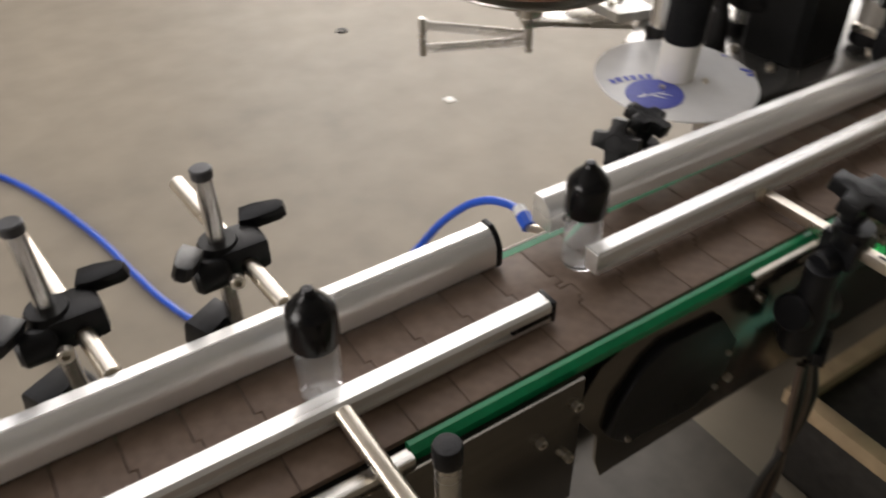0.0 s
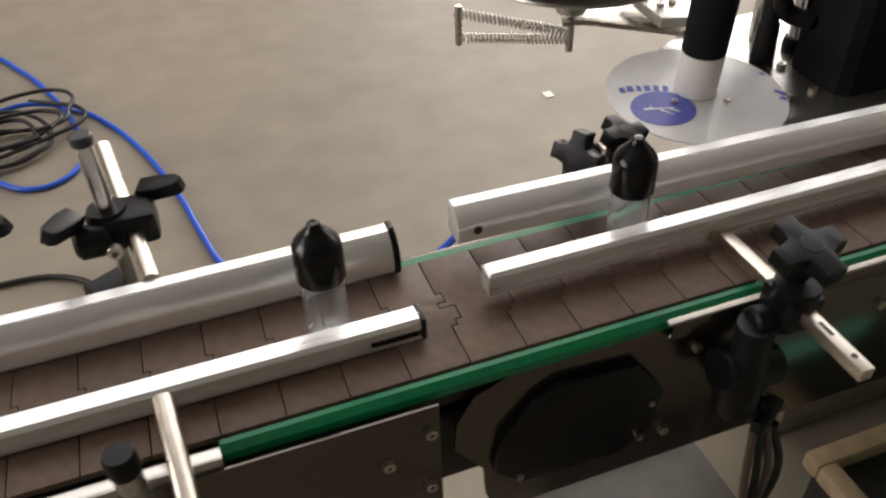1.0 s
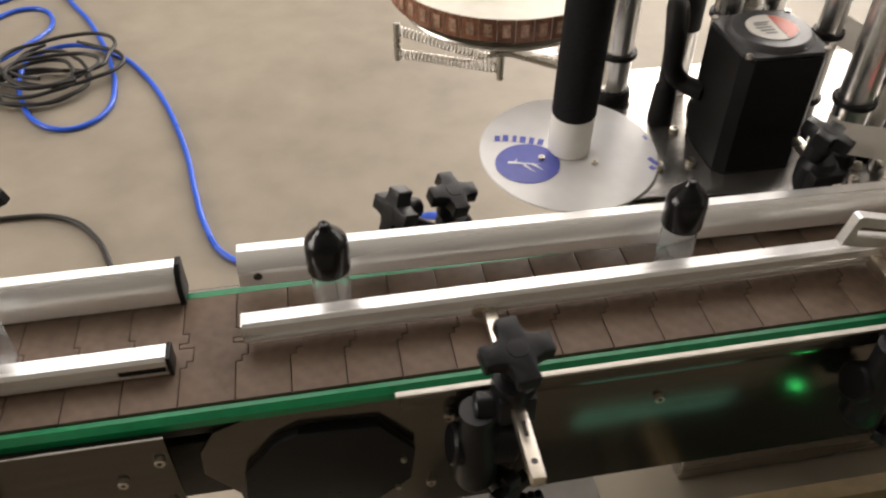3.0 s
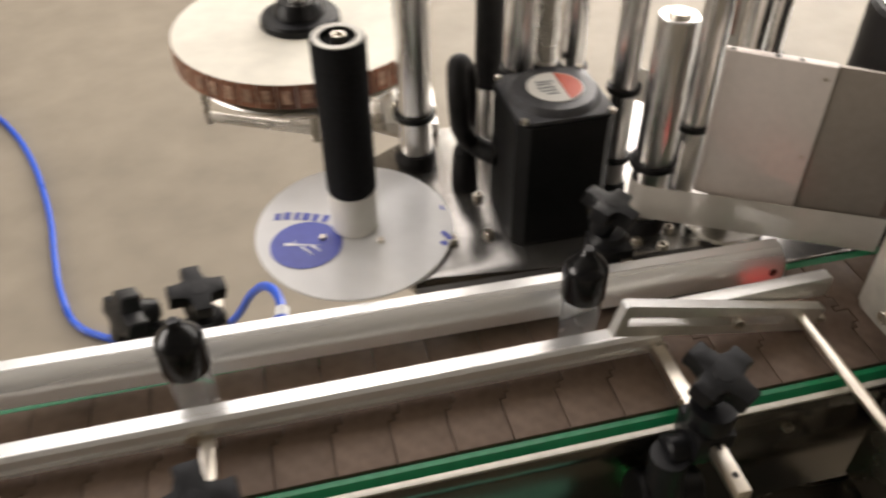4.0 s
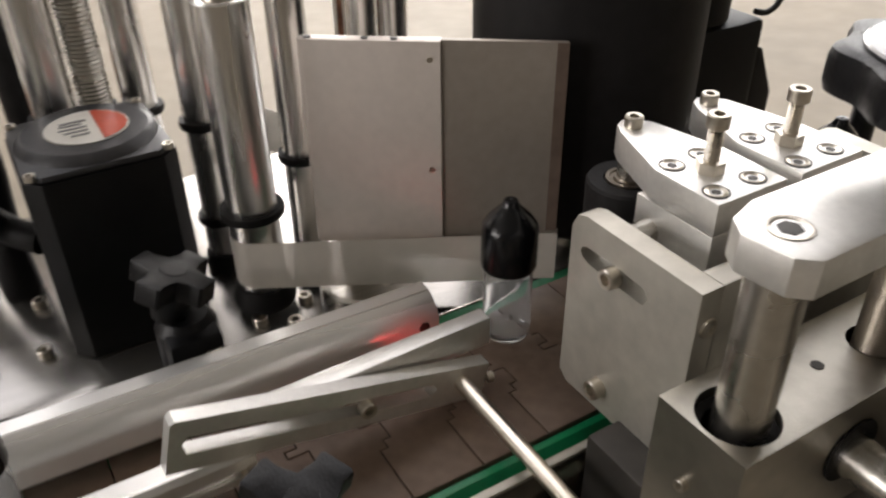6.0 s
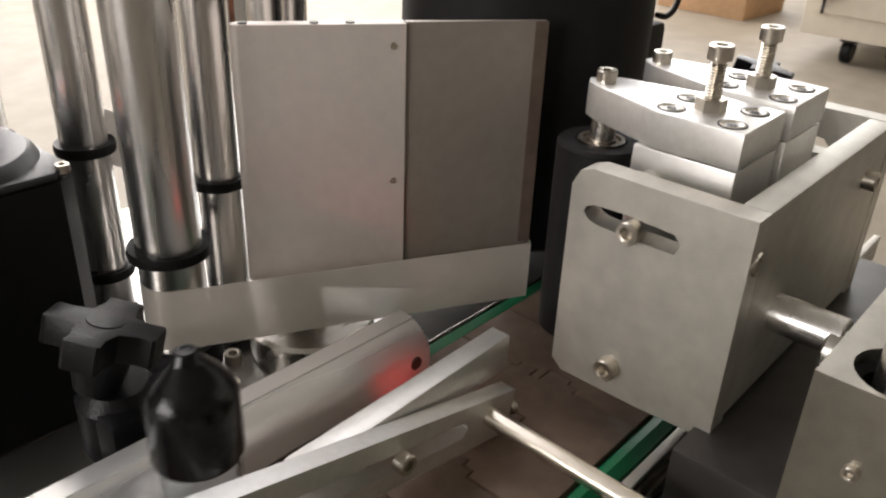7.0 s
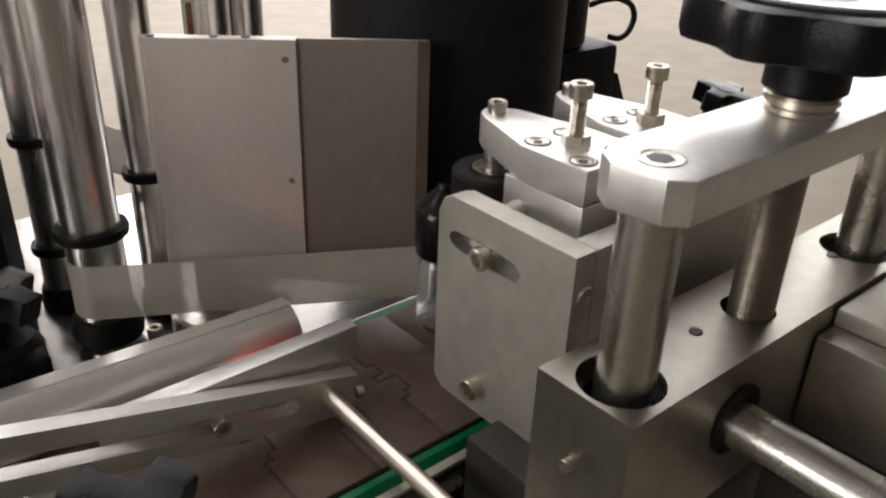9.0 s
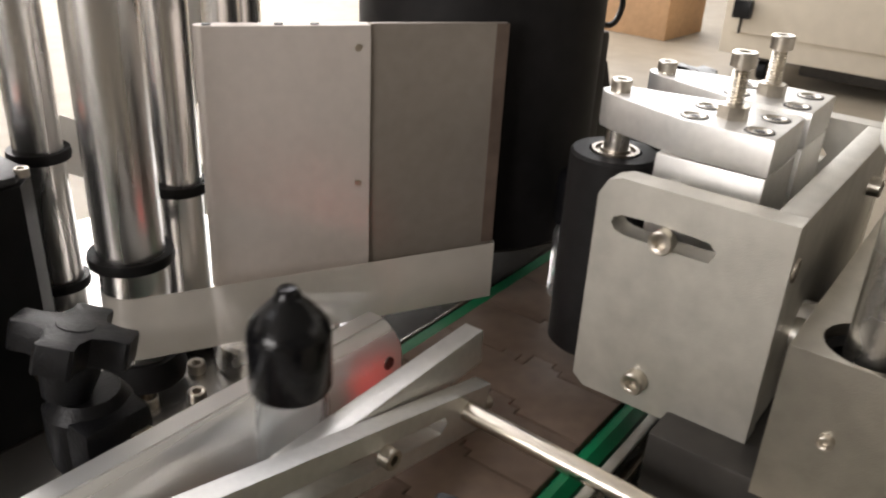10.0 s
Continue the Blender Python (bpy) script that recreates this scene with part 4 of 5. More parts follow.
bm = prism([(0.0032, 0.0015), (0.0032, 0.0055), (0.0695, 0.0045), (0.0705, 0.003), (0.0695, 0.0015)], "z", 0.026, 0.1540, 0.0003, m=MP)
part("thin_leaf", bm, LEAF, peel, "thinner darker grey leaf")
bm = prism([(0.0645, 0.0008), (0.0708, 0.0008), (0.0708, 0.0014), (0.0645, 0.0014)], "z", 0.039, 0.1538, 0, m=MP)
part("worn_edge", bm, COPPER, peel, "brown worn edge strip")
for z in (0.1436, 0.0776):
    p = P0 + U * -0.0027
    bm = rod((p.x - Nn.x * 0.0002, p.y - Nn.y * 0.0002, z), (p.x + Nn.x * 0.003, p.y + Nn.y * 0.003, z), 0.0018, 16, 0.0001)
    part("dowel", bm, SCREW, peel)
for u in (-0.069, -0.038, -0.022):
    p = P0 + U * u + Nn * 0.004
    bm = rod((p.x, p.y, 0.152), (p.x, p.y, 0.1541), 0.0022, 16, 0.0002)
    part("dowel", bm, DARK_STEEL_SHADE, peel)
for u in (-0.05,):
    p = P0 + U * u + Nn * 0.02
    bm = box(-0.012, 0.012, -0.014, 0.0, -0.02, 0.1, 0.001, m=Matrix.Translation((p.x, p.y, 0)) @ MP.to_3x3().to_4x4())
    part("stand", bm, ALU_PLATE, peel)

web = thing("label_web", (0.66, 0.15, 0.0), "translucent grey label backing web running past the peel plate", "label web")
def ribbon(pts, h, t=0.0003):
    """An upright ribbon through (x, y, z of its lower edge)."""
    bm = bmesh.new()
    rows = []
    for k, p in enumerate(pts):
        a = Vector(pts[max(0, k - 1)][:2])
        b = Vector(pts[min(len(pts) - 1, k + 1)][:2])
        d = (b - a).normalized()
        n = Vector((-d.y, d.x)) * t
        rows.append([bm.verts.new((p[0], p[1], p[2])), bm.verts.new((p[0], p[1], p[2] + h)), bm.verts.new((p[0] + n.x, p[1] + n.y, p[2] + h)), bm.verts.new((p[0] + n.x, p[1] + n.y, p[2]))])
    for a, b in zip(rows, rows[1:]):
        for k in range(4):
            bm.faces.new((a[k], a[(k + 1) % 4], b[(k + 1) % 4], b[k]))
    bm.faces.new(rows[0])
    bm.faces.new(rows[-1])
    return bm
c0 = Vector((0.5905, 0.199, 0))
pts = []
for k in range(8):
    a = math.atan2(-Nn.y, -Nn.x) - radians((7 - k) * 17)
    pts.append((c0.x + 0.0156 * math.cos(a), c0.y + 0.0156 * math.sin(a), 0.0042))
e = P0 + U * 0.0715
e2 = e + Nn * 0.004
q0 = Vector(pts[-1][:2])
for k in range(1, 9):
    f = k / 8
    b = q0.lerp(Vector((e.x, e.y)) - Vector((Nn.x, Nn.y)) * 0.0012, f)
    pts.append((b.x, b.y, 0.0042 + 0.0018 * f))
pts.append((e2.x + U.x * 0.0005, e2.y + U.y * 0.0005, 0.006))
for k in range(1, 4):
    b = Vector((e2.x, e2.y)).lerp(Vector((0.652, 0.2)), k / 3)
    pts.append((b.x, b.y, 0.006))
part("backing", ribbon(pts, 0.0325), LINER, web)
bm = ribbon([(0.578, 0.266, 0.085), (0.64, 0.246, 0.05), (0.69, 0.242, 0.02), (0.735, 0.262, 0.0)], 0.03)
part("backing", bm, PAPER, web, "white labelled stretch of the web")

bm = ribbon([(0.692, 0.2888, 0.082), (0.712, 0.294, 0.082), (0.742, 0.304, 0.082)], 0.085)
stretch_ = part("backing", bm, PAPER, web, "white stretch with brown printed labels")
for u in (0.695, 0.719):
    v = 0.2795 + (u - 0.652) * 0.262
    bm = prism([(u, v - 0.0012), (u + 0.019, v + 0.0038), (u + 0.0188, v + 0.0044), (u - 0.0002, v - 0.0006)], "z", 0.105, 0.146)
    part("label", bm, BROWN, stretch_, "brown printed label")

# drive drum and drum motor
dr = thing("drive_drum", (0.802, 0.157, 0.02), "large black rubber-coated drive drum behind the belt edge", "drive drum")
bm = lathe([(0, 0.024), (0.068, 0.024), (0.070, 0.0265), (0.070, 0.174), (0.0675, 0.177), (0.064, 0.1775), (0.0635, 0.176), (0, 0.176)], (0.802, 0.157, 0), 80)
part("rubber_shell", bm, RUBBER, dr)
bm = lathe([(0.044, 0.1763), (0.0632, 0.1763), (0.0632, 0.1778), (0.044, 0.1778)], (0.802, 0.157, 0), 64)
part("end_ring", bm, STEEL, dr, "steel end ring")
bm = lathe([(0.0115, 0.1763), (0.0435, 0.1763), (0.0435, 0.1772), (0.0115, 0.1772)], (0.802, 0.157, 0), 48)
part("end_plate", bm, ALU, dr, "bright aluminium end plate")
bm = rod((0.802, 0.157, -0.02), (0.802, 0.157, 0.215), 0.011)
part("shaft", bm, STEEL, dr)
mb = thing("drum_motor", (0.945, 0.19, -0.02), "black upright motor housing with a cable loop", "motor")
bm = box(0.89, 0.958, 0.1475, 0.22, -0.02, 0.117, 0.006)
part("housing", bm, MOTOR, mb)
bm = prism([(0.9583, 0.095), (0.966, 0.092), (0.985, 0.055), (0.985, -0.02), (0.9583, -0.02)], "y", 0.152, 0.215, 0.001)
part("terminal_box", bm, MOTOR, mb)
bm = lathe([(0, 0.1173), (0.028, 0.1173), (0.03, 0.12), (0.03, 0.175), (0.026, 0.179), (0, 0.179)], (0.9085, 0.1785, 0), 40)
part("gearbox", bm, MOTOR, mb)
hose("cable_loop", [(0.9415, 0.1665, 0.142), (0.9475, 0.1575, 0.1465), (0.9605, 0.152, 0.146), (0.9705, 0.1495, 0.138), (0.9705, 0.1495, 0.1275), (0.962, 0.151, 0.1195), (0.952, 0.154, 0.1205)], 0.0022, CABLE, "black cable loop at the motor housing", "cable")


# ---- pressing unit: slotted plate, arms and black rollers, sliding towards the drum ----
press = thing("pressing_unit", (0.72, -0.03, 0.02), "grey aluminium pressing unit with two arms and black rollers", "pressing unit")
out = [(0.0128, 0.027), (0.0128, 0.11), (0.0095, 0.1165), (0.004, 0.1185), (-0.02, 0.1185), (-0.062, 0.1185), (-0.062, 0.06), (-0.062, 0.024), (-0.03, 0.0225), (0.0075, 0.0225)]
slot = [(0.004, 0.0975), (0.006, 0.1), (0.005, 0.1025), (0.002, 0.104), (-0.012, 0.1046), (-0.033, 0.1035), (-0.0362, 0.1), (-0.034, 0.0955), (-0.016, 0.0955), (0.0005, 0.0962)]
bm = ringed(out, slot, "x", 0.678, 0.689)
plate = part("slotted_plate", bm, ALU_PLATE, press)
screw(plate, (0.678, -0.0165, 0.0995), (-1, 0, 0), 1.15)
screw(plate, (0.678, -0.0155, 0.036), (-1, 0, 0), 1.15)
bm = box(0.6895, 0.83, -0.062, -0.051, 0.03, 0.1185, 0.0008)
bar = part("side_plate", bm, ALU_PLATE, press)
screw(plate, (0.6850, -0.0575, 0.1), (0, -1, 0), 1.1)
screw(bar, (0.805, -0.062, 0.098), (0, -1, 0), 1.1)
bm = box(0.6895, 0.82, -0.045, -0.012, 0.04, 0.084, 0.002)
part("slide_block", bm, DARK_STEEL_SHADE, press)
bm = rod((0.686, -0.008, 0.108), (0.715, -0.006, 0.108), 0.006, 20)
part("cross_pin", bm, STEEL, press)
for dx_ in (0.0, 0.0485):
    poly = [(0.7040 + dx_, -0.041), (0.7440 + dx_, -0.0405), (0.7440 + dx_, -0.006), (0.7365 + dx_, 0.03), (0.7315 + dx_, 0.0365), (0.726 + dx_, 0.0395), (0.7205 + dx_, 0.0365), (0.7165 + dx_, 0.03), (0.7040 + dx_, -0.006)]
    bm = prism(poly, "z", 0.123, 0.138, 0.0008)
    a_ = part("arm", bm, ALU, press)
    bm = box(0.7046 + dx_, 0.7434 + dx_, -0.0405, 0.003, 0.085, 0.1225, 0.0008)
    part("arm_block", bm, ALU, press)
    screw(a_, (0.7254 + dx_, 0.031, 0.138), (0, 0, 1), 1.05)
    # countersunk screws sit in shallow rings
    for u, v in ((0.7125, -0.007), (0.7305, -0.006), (0.711, -0.033), (0.7325, -0.0325)):
        bm = lathe([(0.0022, 0.1376), (0.0048, 0.1376), (0.0048, 0.1383), (0.0042, 0.1386), (0.0036, 0.1383), (0.0024, 0.1378)], (u + dx_, v, 0), 24)
        part("countersunk_screw", bm, SCREW, a_)
        # dark ring paints the shade round the screw head
        bm = lathe([(0.0049, 0.1380), (0.0057, 0.1380), (0.0057, 0.1383), (0.0049, 0.1384)], (u + dx_, v, 0), 24)
        part("counterbore", bm, DARK_STEEL_SHADE, a_)
        # dark hexagon laid on top for the shade in the socket
        bm = lathe([(0, 0.1379), (0.0023, 0.1379), (0.0023, 0.1381), (0, 0.1381)], (u + dx_, v, 0), 6)
        part("hex_recess", bm, DARK_STEEL_SHADE, a_)
    bm = lathe([(0, 0.138), (0.0034, 0.138)] + [(0.0034 - 0.0006 * (k % 2), 0.144 + k * 0.0006) for k in range(22)] + [(0.0034, 0.1575), (0.0034, 0.158)], (0.7222 + dx_, -0.0185, 0), 20)
    part("adjusting_stud", bm, SCREW, a_, "threaded adjusting screw")
    screw(a_, (0.7222 + dx_, -0.0185, 0.158), (0, 0, 1), 1.15)
    bm = lathe([(0.0035, 0.138), (0.0062, 0.138), (0.0062, 0.143), (0.0035, 0.1435)], (0.7222 + dx_, -0.0185, 0), 6)
    part("nut", bm, SCREW, a_)
    cx, cy = 0.7235 + dx_, 0.0285
    bm = lathe([(0, 0.0155), (0.0175, 0.0155), (0.0195, 0.0175), (0.0195, 0.111), (0.0185, 0.1125), (0.0115, 0.1125), (0.011, 0.1105), (0, 0.1105)], (cx, cy, 0), 40)
    ro = part("press_roller", bm, RUBBER, press, "black rubber press roller")
    bm = lathe([(0.0055, 0.1105), (0.0105, 0.1105), (0.0105, 0.1132), (0.0088, 0.1132), (0.0084, 0.112), (0.0068, 0.112), (0.0064, 0.1136), (0.0055, 0.1136)], (cx, cy, 0), 32)
    part("bearing", bm, SCREW_THREAD, ro, "bright ball bearing")
    bm = rod((cx, cy, 0.1105), (cx, cy, 0.1235), 0.0055, 20, 0.0002)
    part("axle", bm, STEEL, ro)
bm = ringed(out, slot, "x", 0.8305, 0.8415)
part("slotted_plate", bm, ALU_PLATE, press)
bm = rod((0.828, -0.02, 0.1), (0.848, -0.02, 0.1), 0.0042, 16)
part("slot_pin", bm, ROD, press)
bm = rod((0.72, -0.09, 0.065), (0.72, -0.05, 0.065), 0.008)
part("piston_rod", bm, CHROME, press)

# ---- height-adjusting block ----
blk = thing("adjusting_block", (0.74, -0.09, 0.03), "grey aluminium adjusting block bored for upright shafts", "adjusting block")
bx0, bx1, by0, by1, bz0, bz1 = 0.652, 0.875, -0.1125, -0.072, 0.028, 0.0895
bm = bmesh.new()
cells = ((bx0, 0.6925, 0.6688, 0.0152), (0.6925, 0.79, 0.745, 0.0105), (0.79, bx1, 0.832, 0.0152))
for a, b, c, r in cells:
    o, i = rect_ring(a, b, by0, by1, c, -0.094, r, 40)
    ringed(o, i, "z", bz0, bz1, bm)
bmesh.ops.remove_doubles(bm, verts=bm.verts, dist=1e-5)
part("block", bm, BLOCK, blk)
screw(blk, (0.652, -0.0905, 0.0605), (-1, 0, 0), 0.62)
for x in (0.7145, 0.834 - 0.018):
    # dark plug set in the block top as a hole's shade
    bm = rod((x, -0.0915, 0.0885), (x, -0.0915, 0.0899), 0.0026, 16, 0.0001)
    part("hole", bm, DARK_STEEL_SHADE, blk, "dark plug standing in for the shade of a drilled hole")
for x in (0.6688, 0.832):
    bm = lathe([(0.0112, 0.03), (0.0149, 0.03), (0.0149, 0.085), (0.0118, 0.083)], (x, -0.094, 0), 32)
    part("bush", bm, RUBBER, blk, "dark bush in the bore")
    bm = rod((x, -0.0955, -0.02), (x, -0.0955, 0.156), 0.0101, 32)
    part("guide_shaft", bm, STEEL, blk)
bm = lathe([(0, 0.02)] + [(0.0088 - 0.0003 * (k % 2), 0.02 + k * 0.00065) for k in range(206)] + [(0, 0.156)], (0.745, -0.095, 0), 24)
part("lead_screw", bm, SCREW_THREAD, blk, "threaded lead screw")
bm = prism([(0.662, -0.1125), (0.656, -0.107), (0.6535, -0.0895), (0.6585, -0.082), (0.672, -0.0775), (0.86, -0.0775), (0.868, -0.085), (0.868, -0.105), (0.86, -0.1125)], "z", 0.1545, 0.1686, 0.001)
br = part("bridge_plate", bm, ALU, blk, "bright aluminium bridge plate")
for x in (0.6681, 0.8325):
    bm = lathe([(0.004, 0.1675), (0.0068, 0.1683), (0.0074, 0.1690), (0.0062, 0.1690), (0.0048, 0.1684)], (x, -0.0955, 0), 28)
    part("counterbore", bm, SCREW, br)
    # socket shade drawn as a flat dark hexagon
    bm = lathe([(0, 0.1684), (0.0042, 0.1684), (0.0042, 0.1688), (0, 0.1688)], (x, -0.0955, 0), 6)
    part("hex_recess", bm, DARK_STEEL_SHADE, br)
# handwheel
wx, wy = 0.7455, -0.095
wheel = part("handwheel", lathe([(0, 0.1755), (0.0125, 0.1755), (0.014, 0.1770), (0.0138, 0.1885), (0.018, 0.1915), (0.039, 0.1930), (0.039, 0.2060), (0.036, 0.2070), (0.033, 0.2050), (0.0, 0.2050)], (wx, wy, 0), 48), BLACK, blk, "black lobed handwheel")
pts = []
for k in range(96):
    a = 2 * math.pi * k / 96
    rr = 0.0420 + 0.0026 * math.cos(8 * a)
    pts.append((wx + rr * math.cos(a), wy + rr * math.sin(a)))
part("rim", prism(pts, "z", 0.1910, 0.2070, 0.004), BLACK, wheel)
part("wheel_disc", lathe([(0, 0.2071), (0.0335, 0.2071), (0.0345, 0.2080), (0.0335, 0.2087), (0.013, 0.2090), (0.0105, 0.2115), (0, 0.2120)], (wx, wy, 0), 48), WHEEL, wheel, "grey wheel insert")
bm = lathe([(0.0, 0.1687), (0.0118, 0.1687), (0.0126, 0.1693), (0.0126, 0.171), (0.0114, 0.1714), (0.0114, 0.1722), (0.0126, 0.1726), (0.0126, 0.1742), (0.0114, 0.1747), (0.0118, 0.1754), (0, 0.1754)], (wx, wy, 0), 36)
part("thrust_bearing", bm, SCREW, blk, "stacked bright thrust bearing")
# horizontal shaft towards the operator
# flat dark ring on the block face imitates the shaded bore
bm = lathe([(0.0085, 0), (0.0145, 0), (0.0145, 0.0008), (0.0085, 0.0008)], seg=32, m=pose(0.7165, -0.1127, 0.062, 90, 0, 0))
part("shaft_seal", bm, RUBBER, blk, "dark ring standing in for the shade in the bore")
bm = rod((0.7165, -0.06, 0.0605), (0.7165, -0.42, 0.0605), 0.0092, 32)
part("cross_shaft", bm, STEEL, blk)
bm = box(0.70, 0.73, -0.42, -0.39, FLOOR, 0.08, 0.002)
part("shaft_stand", bm, ALU_PLATE, blk)
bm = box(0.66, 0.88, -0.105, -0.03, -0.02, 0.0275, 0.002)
part("lower_carrier", bm, DARK_STEEL_SHADE, blk, "dark lower carrier")
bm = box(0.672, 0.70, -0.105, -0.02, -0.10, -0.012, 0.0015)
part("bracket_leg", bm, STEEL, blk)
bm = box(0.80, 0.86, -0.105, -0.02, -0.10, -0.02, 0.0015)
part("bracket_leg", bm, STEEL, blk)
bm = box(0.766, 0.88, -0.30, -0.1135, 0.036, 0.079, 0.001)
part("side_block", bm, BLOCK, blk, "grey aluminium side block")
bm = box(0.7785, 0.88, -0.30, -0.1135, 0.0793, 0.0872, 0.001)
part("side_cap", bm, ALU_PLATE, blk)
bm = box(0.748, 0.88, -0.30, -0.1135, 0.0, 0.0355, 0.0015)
part("lower_slide", bm, DARK_STEEL_SHADE, blk, "dark steel slide under the side block")
bm = lathe([(0, 0.0873), (0.0118, 0.0873), (0.0125, 0.089), (0.0125, 0.104), (0.011, 0.106), (0, 0.106)], (0.806, -0.134, 0), 32)
bush = part("clamp_bush", bm, RUBBER, blk, "black rubber bush")
bm = lathe([(0, 0.106), (0.0085, 0.106), (0.0085, 0.109), (0.0045, 0.1093), (0.0045, 0.117), (0.0075, 0.1172), (0.0075, 0.123), (0, 0.1232)], (0.806, -0.134, 0), 24)
part("bush_screw", bm, SCREW, bush, "bright screw with washer")
bm = box(0.60, 0.90, -0.20, -0.0195, -0.125, -0.105, 0.002)
part("shelf", bm, STEEL, blk, "steel shelf beside the conveyor")

# far-side knob beyond the arms
kn = thing("clamp_knob", (0.95, 0.13, 0.0), "black clamp knob beyond the pressing arms", "clamp knob")
bm = star_mesh(0.021, 0.015)
bmesh.ops.transform(bm, matrix=pose(1.030, 0.100, 0.083, 10, 0, 10), verts=bm.verts)
part("star_knob", bm, BLACK, kn)
bm = rod((1.030, 0.100, -0.035), (1.030, 0.100, 0.062), 0.0095)
part("knob_post", bm, BLACK, kn)
bm = box(0.955, 1.042, 0.088, 0.14, -0.06, -0.03, 0.002)
part("mount", bm, BLACK, kn)


# ---- floor clutter ----
F = FLOOR + 0.006
bl = [(-0.79, 1.85, F), (-0.705, 1.92, F), (-0.652, 1.953, F), (-0.584, 1.955, F), (-0.493, 1.831, F), (-0.415, 1.658, F), (-0.368, 1.506, F), (-0.348, 1.398, F), (-0.355, 1.303, F), (-0.396, 1.253, F), (-0.443, 1.246, F), (-0.498, 1.282, F),
      (-0.551, 1.385, F), (-0.568, 1.462, F + 0.01), (-0.556, 1.554, F + 0.012), (-0.508, 1.60, F + 0.012), (-0.435, 1.60, F + 0.01), (-0.36, 1.56, F), (-0.292, 1.462, F), (-0.235, 1.335, F), (-0.192, 1.199, F), (-0.164, 1.085, F), (-0.143, 0.965, F),
      (-0.120, 0.862, F), (-0.087, 0.782, F), (-0.045, 0.745, F), (0.0, 0.72, F), (0.06, 0.70, F), (0.13, 0.645, F + 0.05), (0.193, 0.57, -0.40), (0.232, 0.515, -0.305), (0.255, 0.465, -0.257), (0.266, 0.425, -0.243), (0.267, 0.402, -0.24)]
hose("air_hose", bl, 0.0058, BLUE, "bright blue air hose coiled on the concrete floor", "air hose")
fit_ = thing("air_fitting", (0.267, 0.4, -0.24), "blue push-in air fitting with a clear collar", "air fitting")
part("collar", rod((0.268, 0.405, -0.238), (0.266, 0.392, -0.241), 0.0085, 20), FILM, fit_)
part("body", rod((0.266, 0.392, -0.241), (0.262, 0.372, -0.247), 0.0105, 8), BLUE, fit_)
part("stem", rod((0.262, 0.372, -0.247), (0.25, 0.119, -0.13), 0.006, 16), SCREW, fit_)
hose("air_hose", [(-0.75, 1.75, F), (-0.62, 1.86, F), (-0.55, 1.78, F), (-0.60, 1.6, F + 0.012), (-0.72, 1.5, F)], 0.0058, BLUE, "bright blue air hose lying on the floor", "air hose")
random.seed(4)
for k in range(7):
    cx, cy, r0 = -0.50 + random.uniform(-0.03, 0.03), 1.475 + random.uniform(-0.06, 0.06), random.uniform(0.08, 0.14)
    ring_ = [(cx + r0 * (1 + 0.15 * math.sin(3 * a + k)) * math.cos(a), cy + r0 * 0.8 * (1 + 0.12 * math.cos(2 * a + k)) * math.sin(a), F + 0.004 + 0.006 * k) for a in [k + 2 * math.pi * j / 11 for j in range(11)]]
    hose("power_cable", ring_, 0.0048, CABLE, "black power cable coiled loosely on the floor", "cable", "coiled cables")
hose("power_cable", [(-0.62, 0.93, F), (-0.48, 0.952, F), (-0.385, 0.932, F), (-0.32, 0.866, F), (-0.286, 0.79, F), (-0.268, 0.732, F), (-0.25, 0.55, F), (-0.26, 0.3, F)], 0.0052, CABLE, "black power cable trailing across the floor", "cable")
bm = box(0.673, 0.695, 1.190, 1.217, FLOOR + 0.0005, FLOOR + 0.002, 0.0005)
solo("paper_scrap", bm, PAPER, "small white scrap of paper on the floor", "paper scrap", at=(0.694, 1.2, FLOOR))
bm = lathe([(0.008, 0.0005), (0.016, 0.0005), (0.015, 0.004), (0.009, 0.004)], (0.655, 1.71, FLOOR), 24)
solo("washer", bm, DARK_STEEL_SHADE, "dark steel washer lying on the floor", "washer", at=(0.675, 1.713, FLOOR))

MB = Matrix.Translation((4.35, 1.457, FLOOR)) @ Matrix.Rotation(radians(-4), 4, "Z")
bxm = thing("cardboard_box", (4.55, 1.7, FLOOR), "brown cardboard box standing on the floor", "box")
part("carton", box(0, 0.42, 0, 0.48, 0, 0.36, 0.006, m=MB), CARD, bxm)
part("flap", box(0.0, 0.42, 0.0, 0.238, 0.361, 0.366, 0.001, m=MB), CARD, bxm)
part("flap", box(0.0, 0.42, 0.242, 0.48, 0.361, 0.366, 0.001, m=MB), CARD, bxm)
part("tape", box(-0.002, 0.422, 0.215, 0.265, 0.27, 0.368, 0, m=MB), WOOD, bxm)
cab = thing("roller_cabinet", (4.2, 0.4, FLOOR), "beige painted cabinet on black castors", "cabinet")
part("body", box(3.85, 4.55, -0.6, 1.02, FLOOR + 0.1, FLOOR + 0.95, 0.01), BEIGE, cab)
part("drawer", box(3.838, 3.85, -0.5, 0.985, FLOOR + 0.19, FLOOR + 0.85, 0.004), BEIGE, cab)
# dark box fills the space where the cabinet's own shadow falls
part("underframe", box(3.93, 4.5, -0.5, 0.70, FLOOR + 0.045, FLOOR + 0.0995, 0.004), DARK_STEEL_SHADE, cab, "dark box standing in for the shade under the cabinet")
ca = part("catch", box(3.80, 3.838, 0.905, 0.975, FLOOR + 0.25, FLOOR + 0.32, 0.004), BLACK, cab)
part("catch_pin", rod((3.82, 0.94, FLOOR + 0.19), (3.82, 0.94, FLOOR + 0.25), 0.006, 12), DARK_STEEL_SHADE, ca)
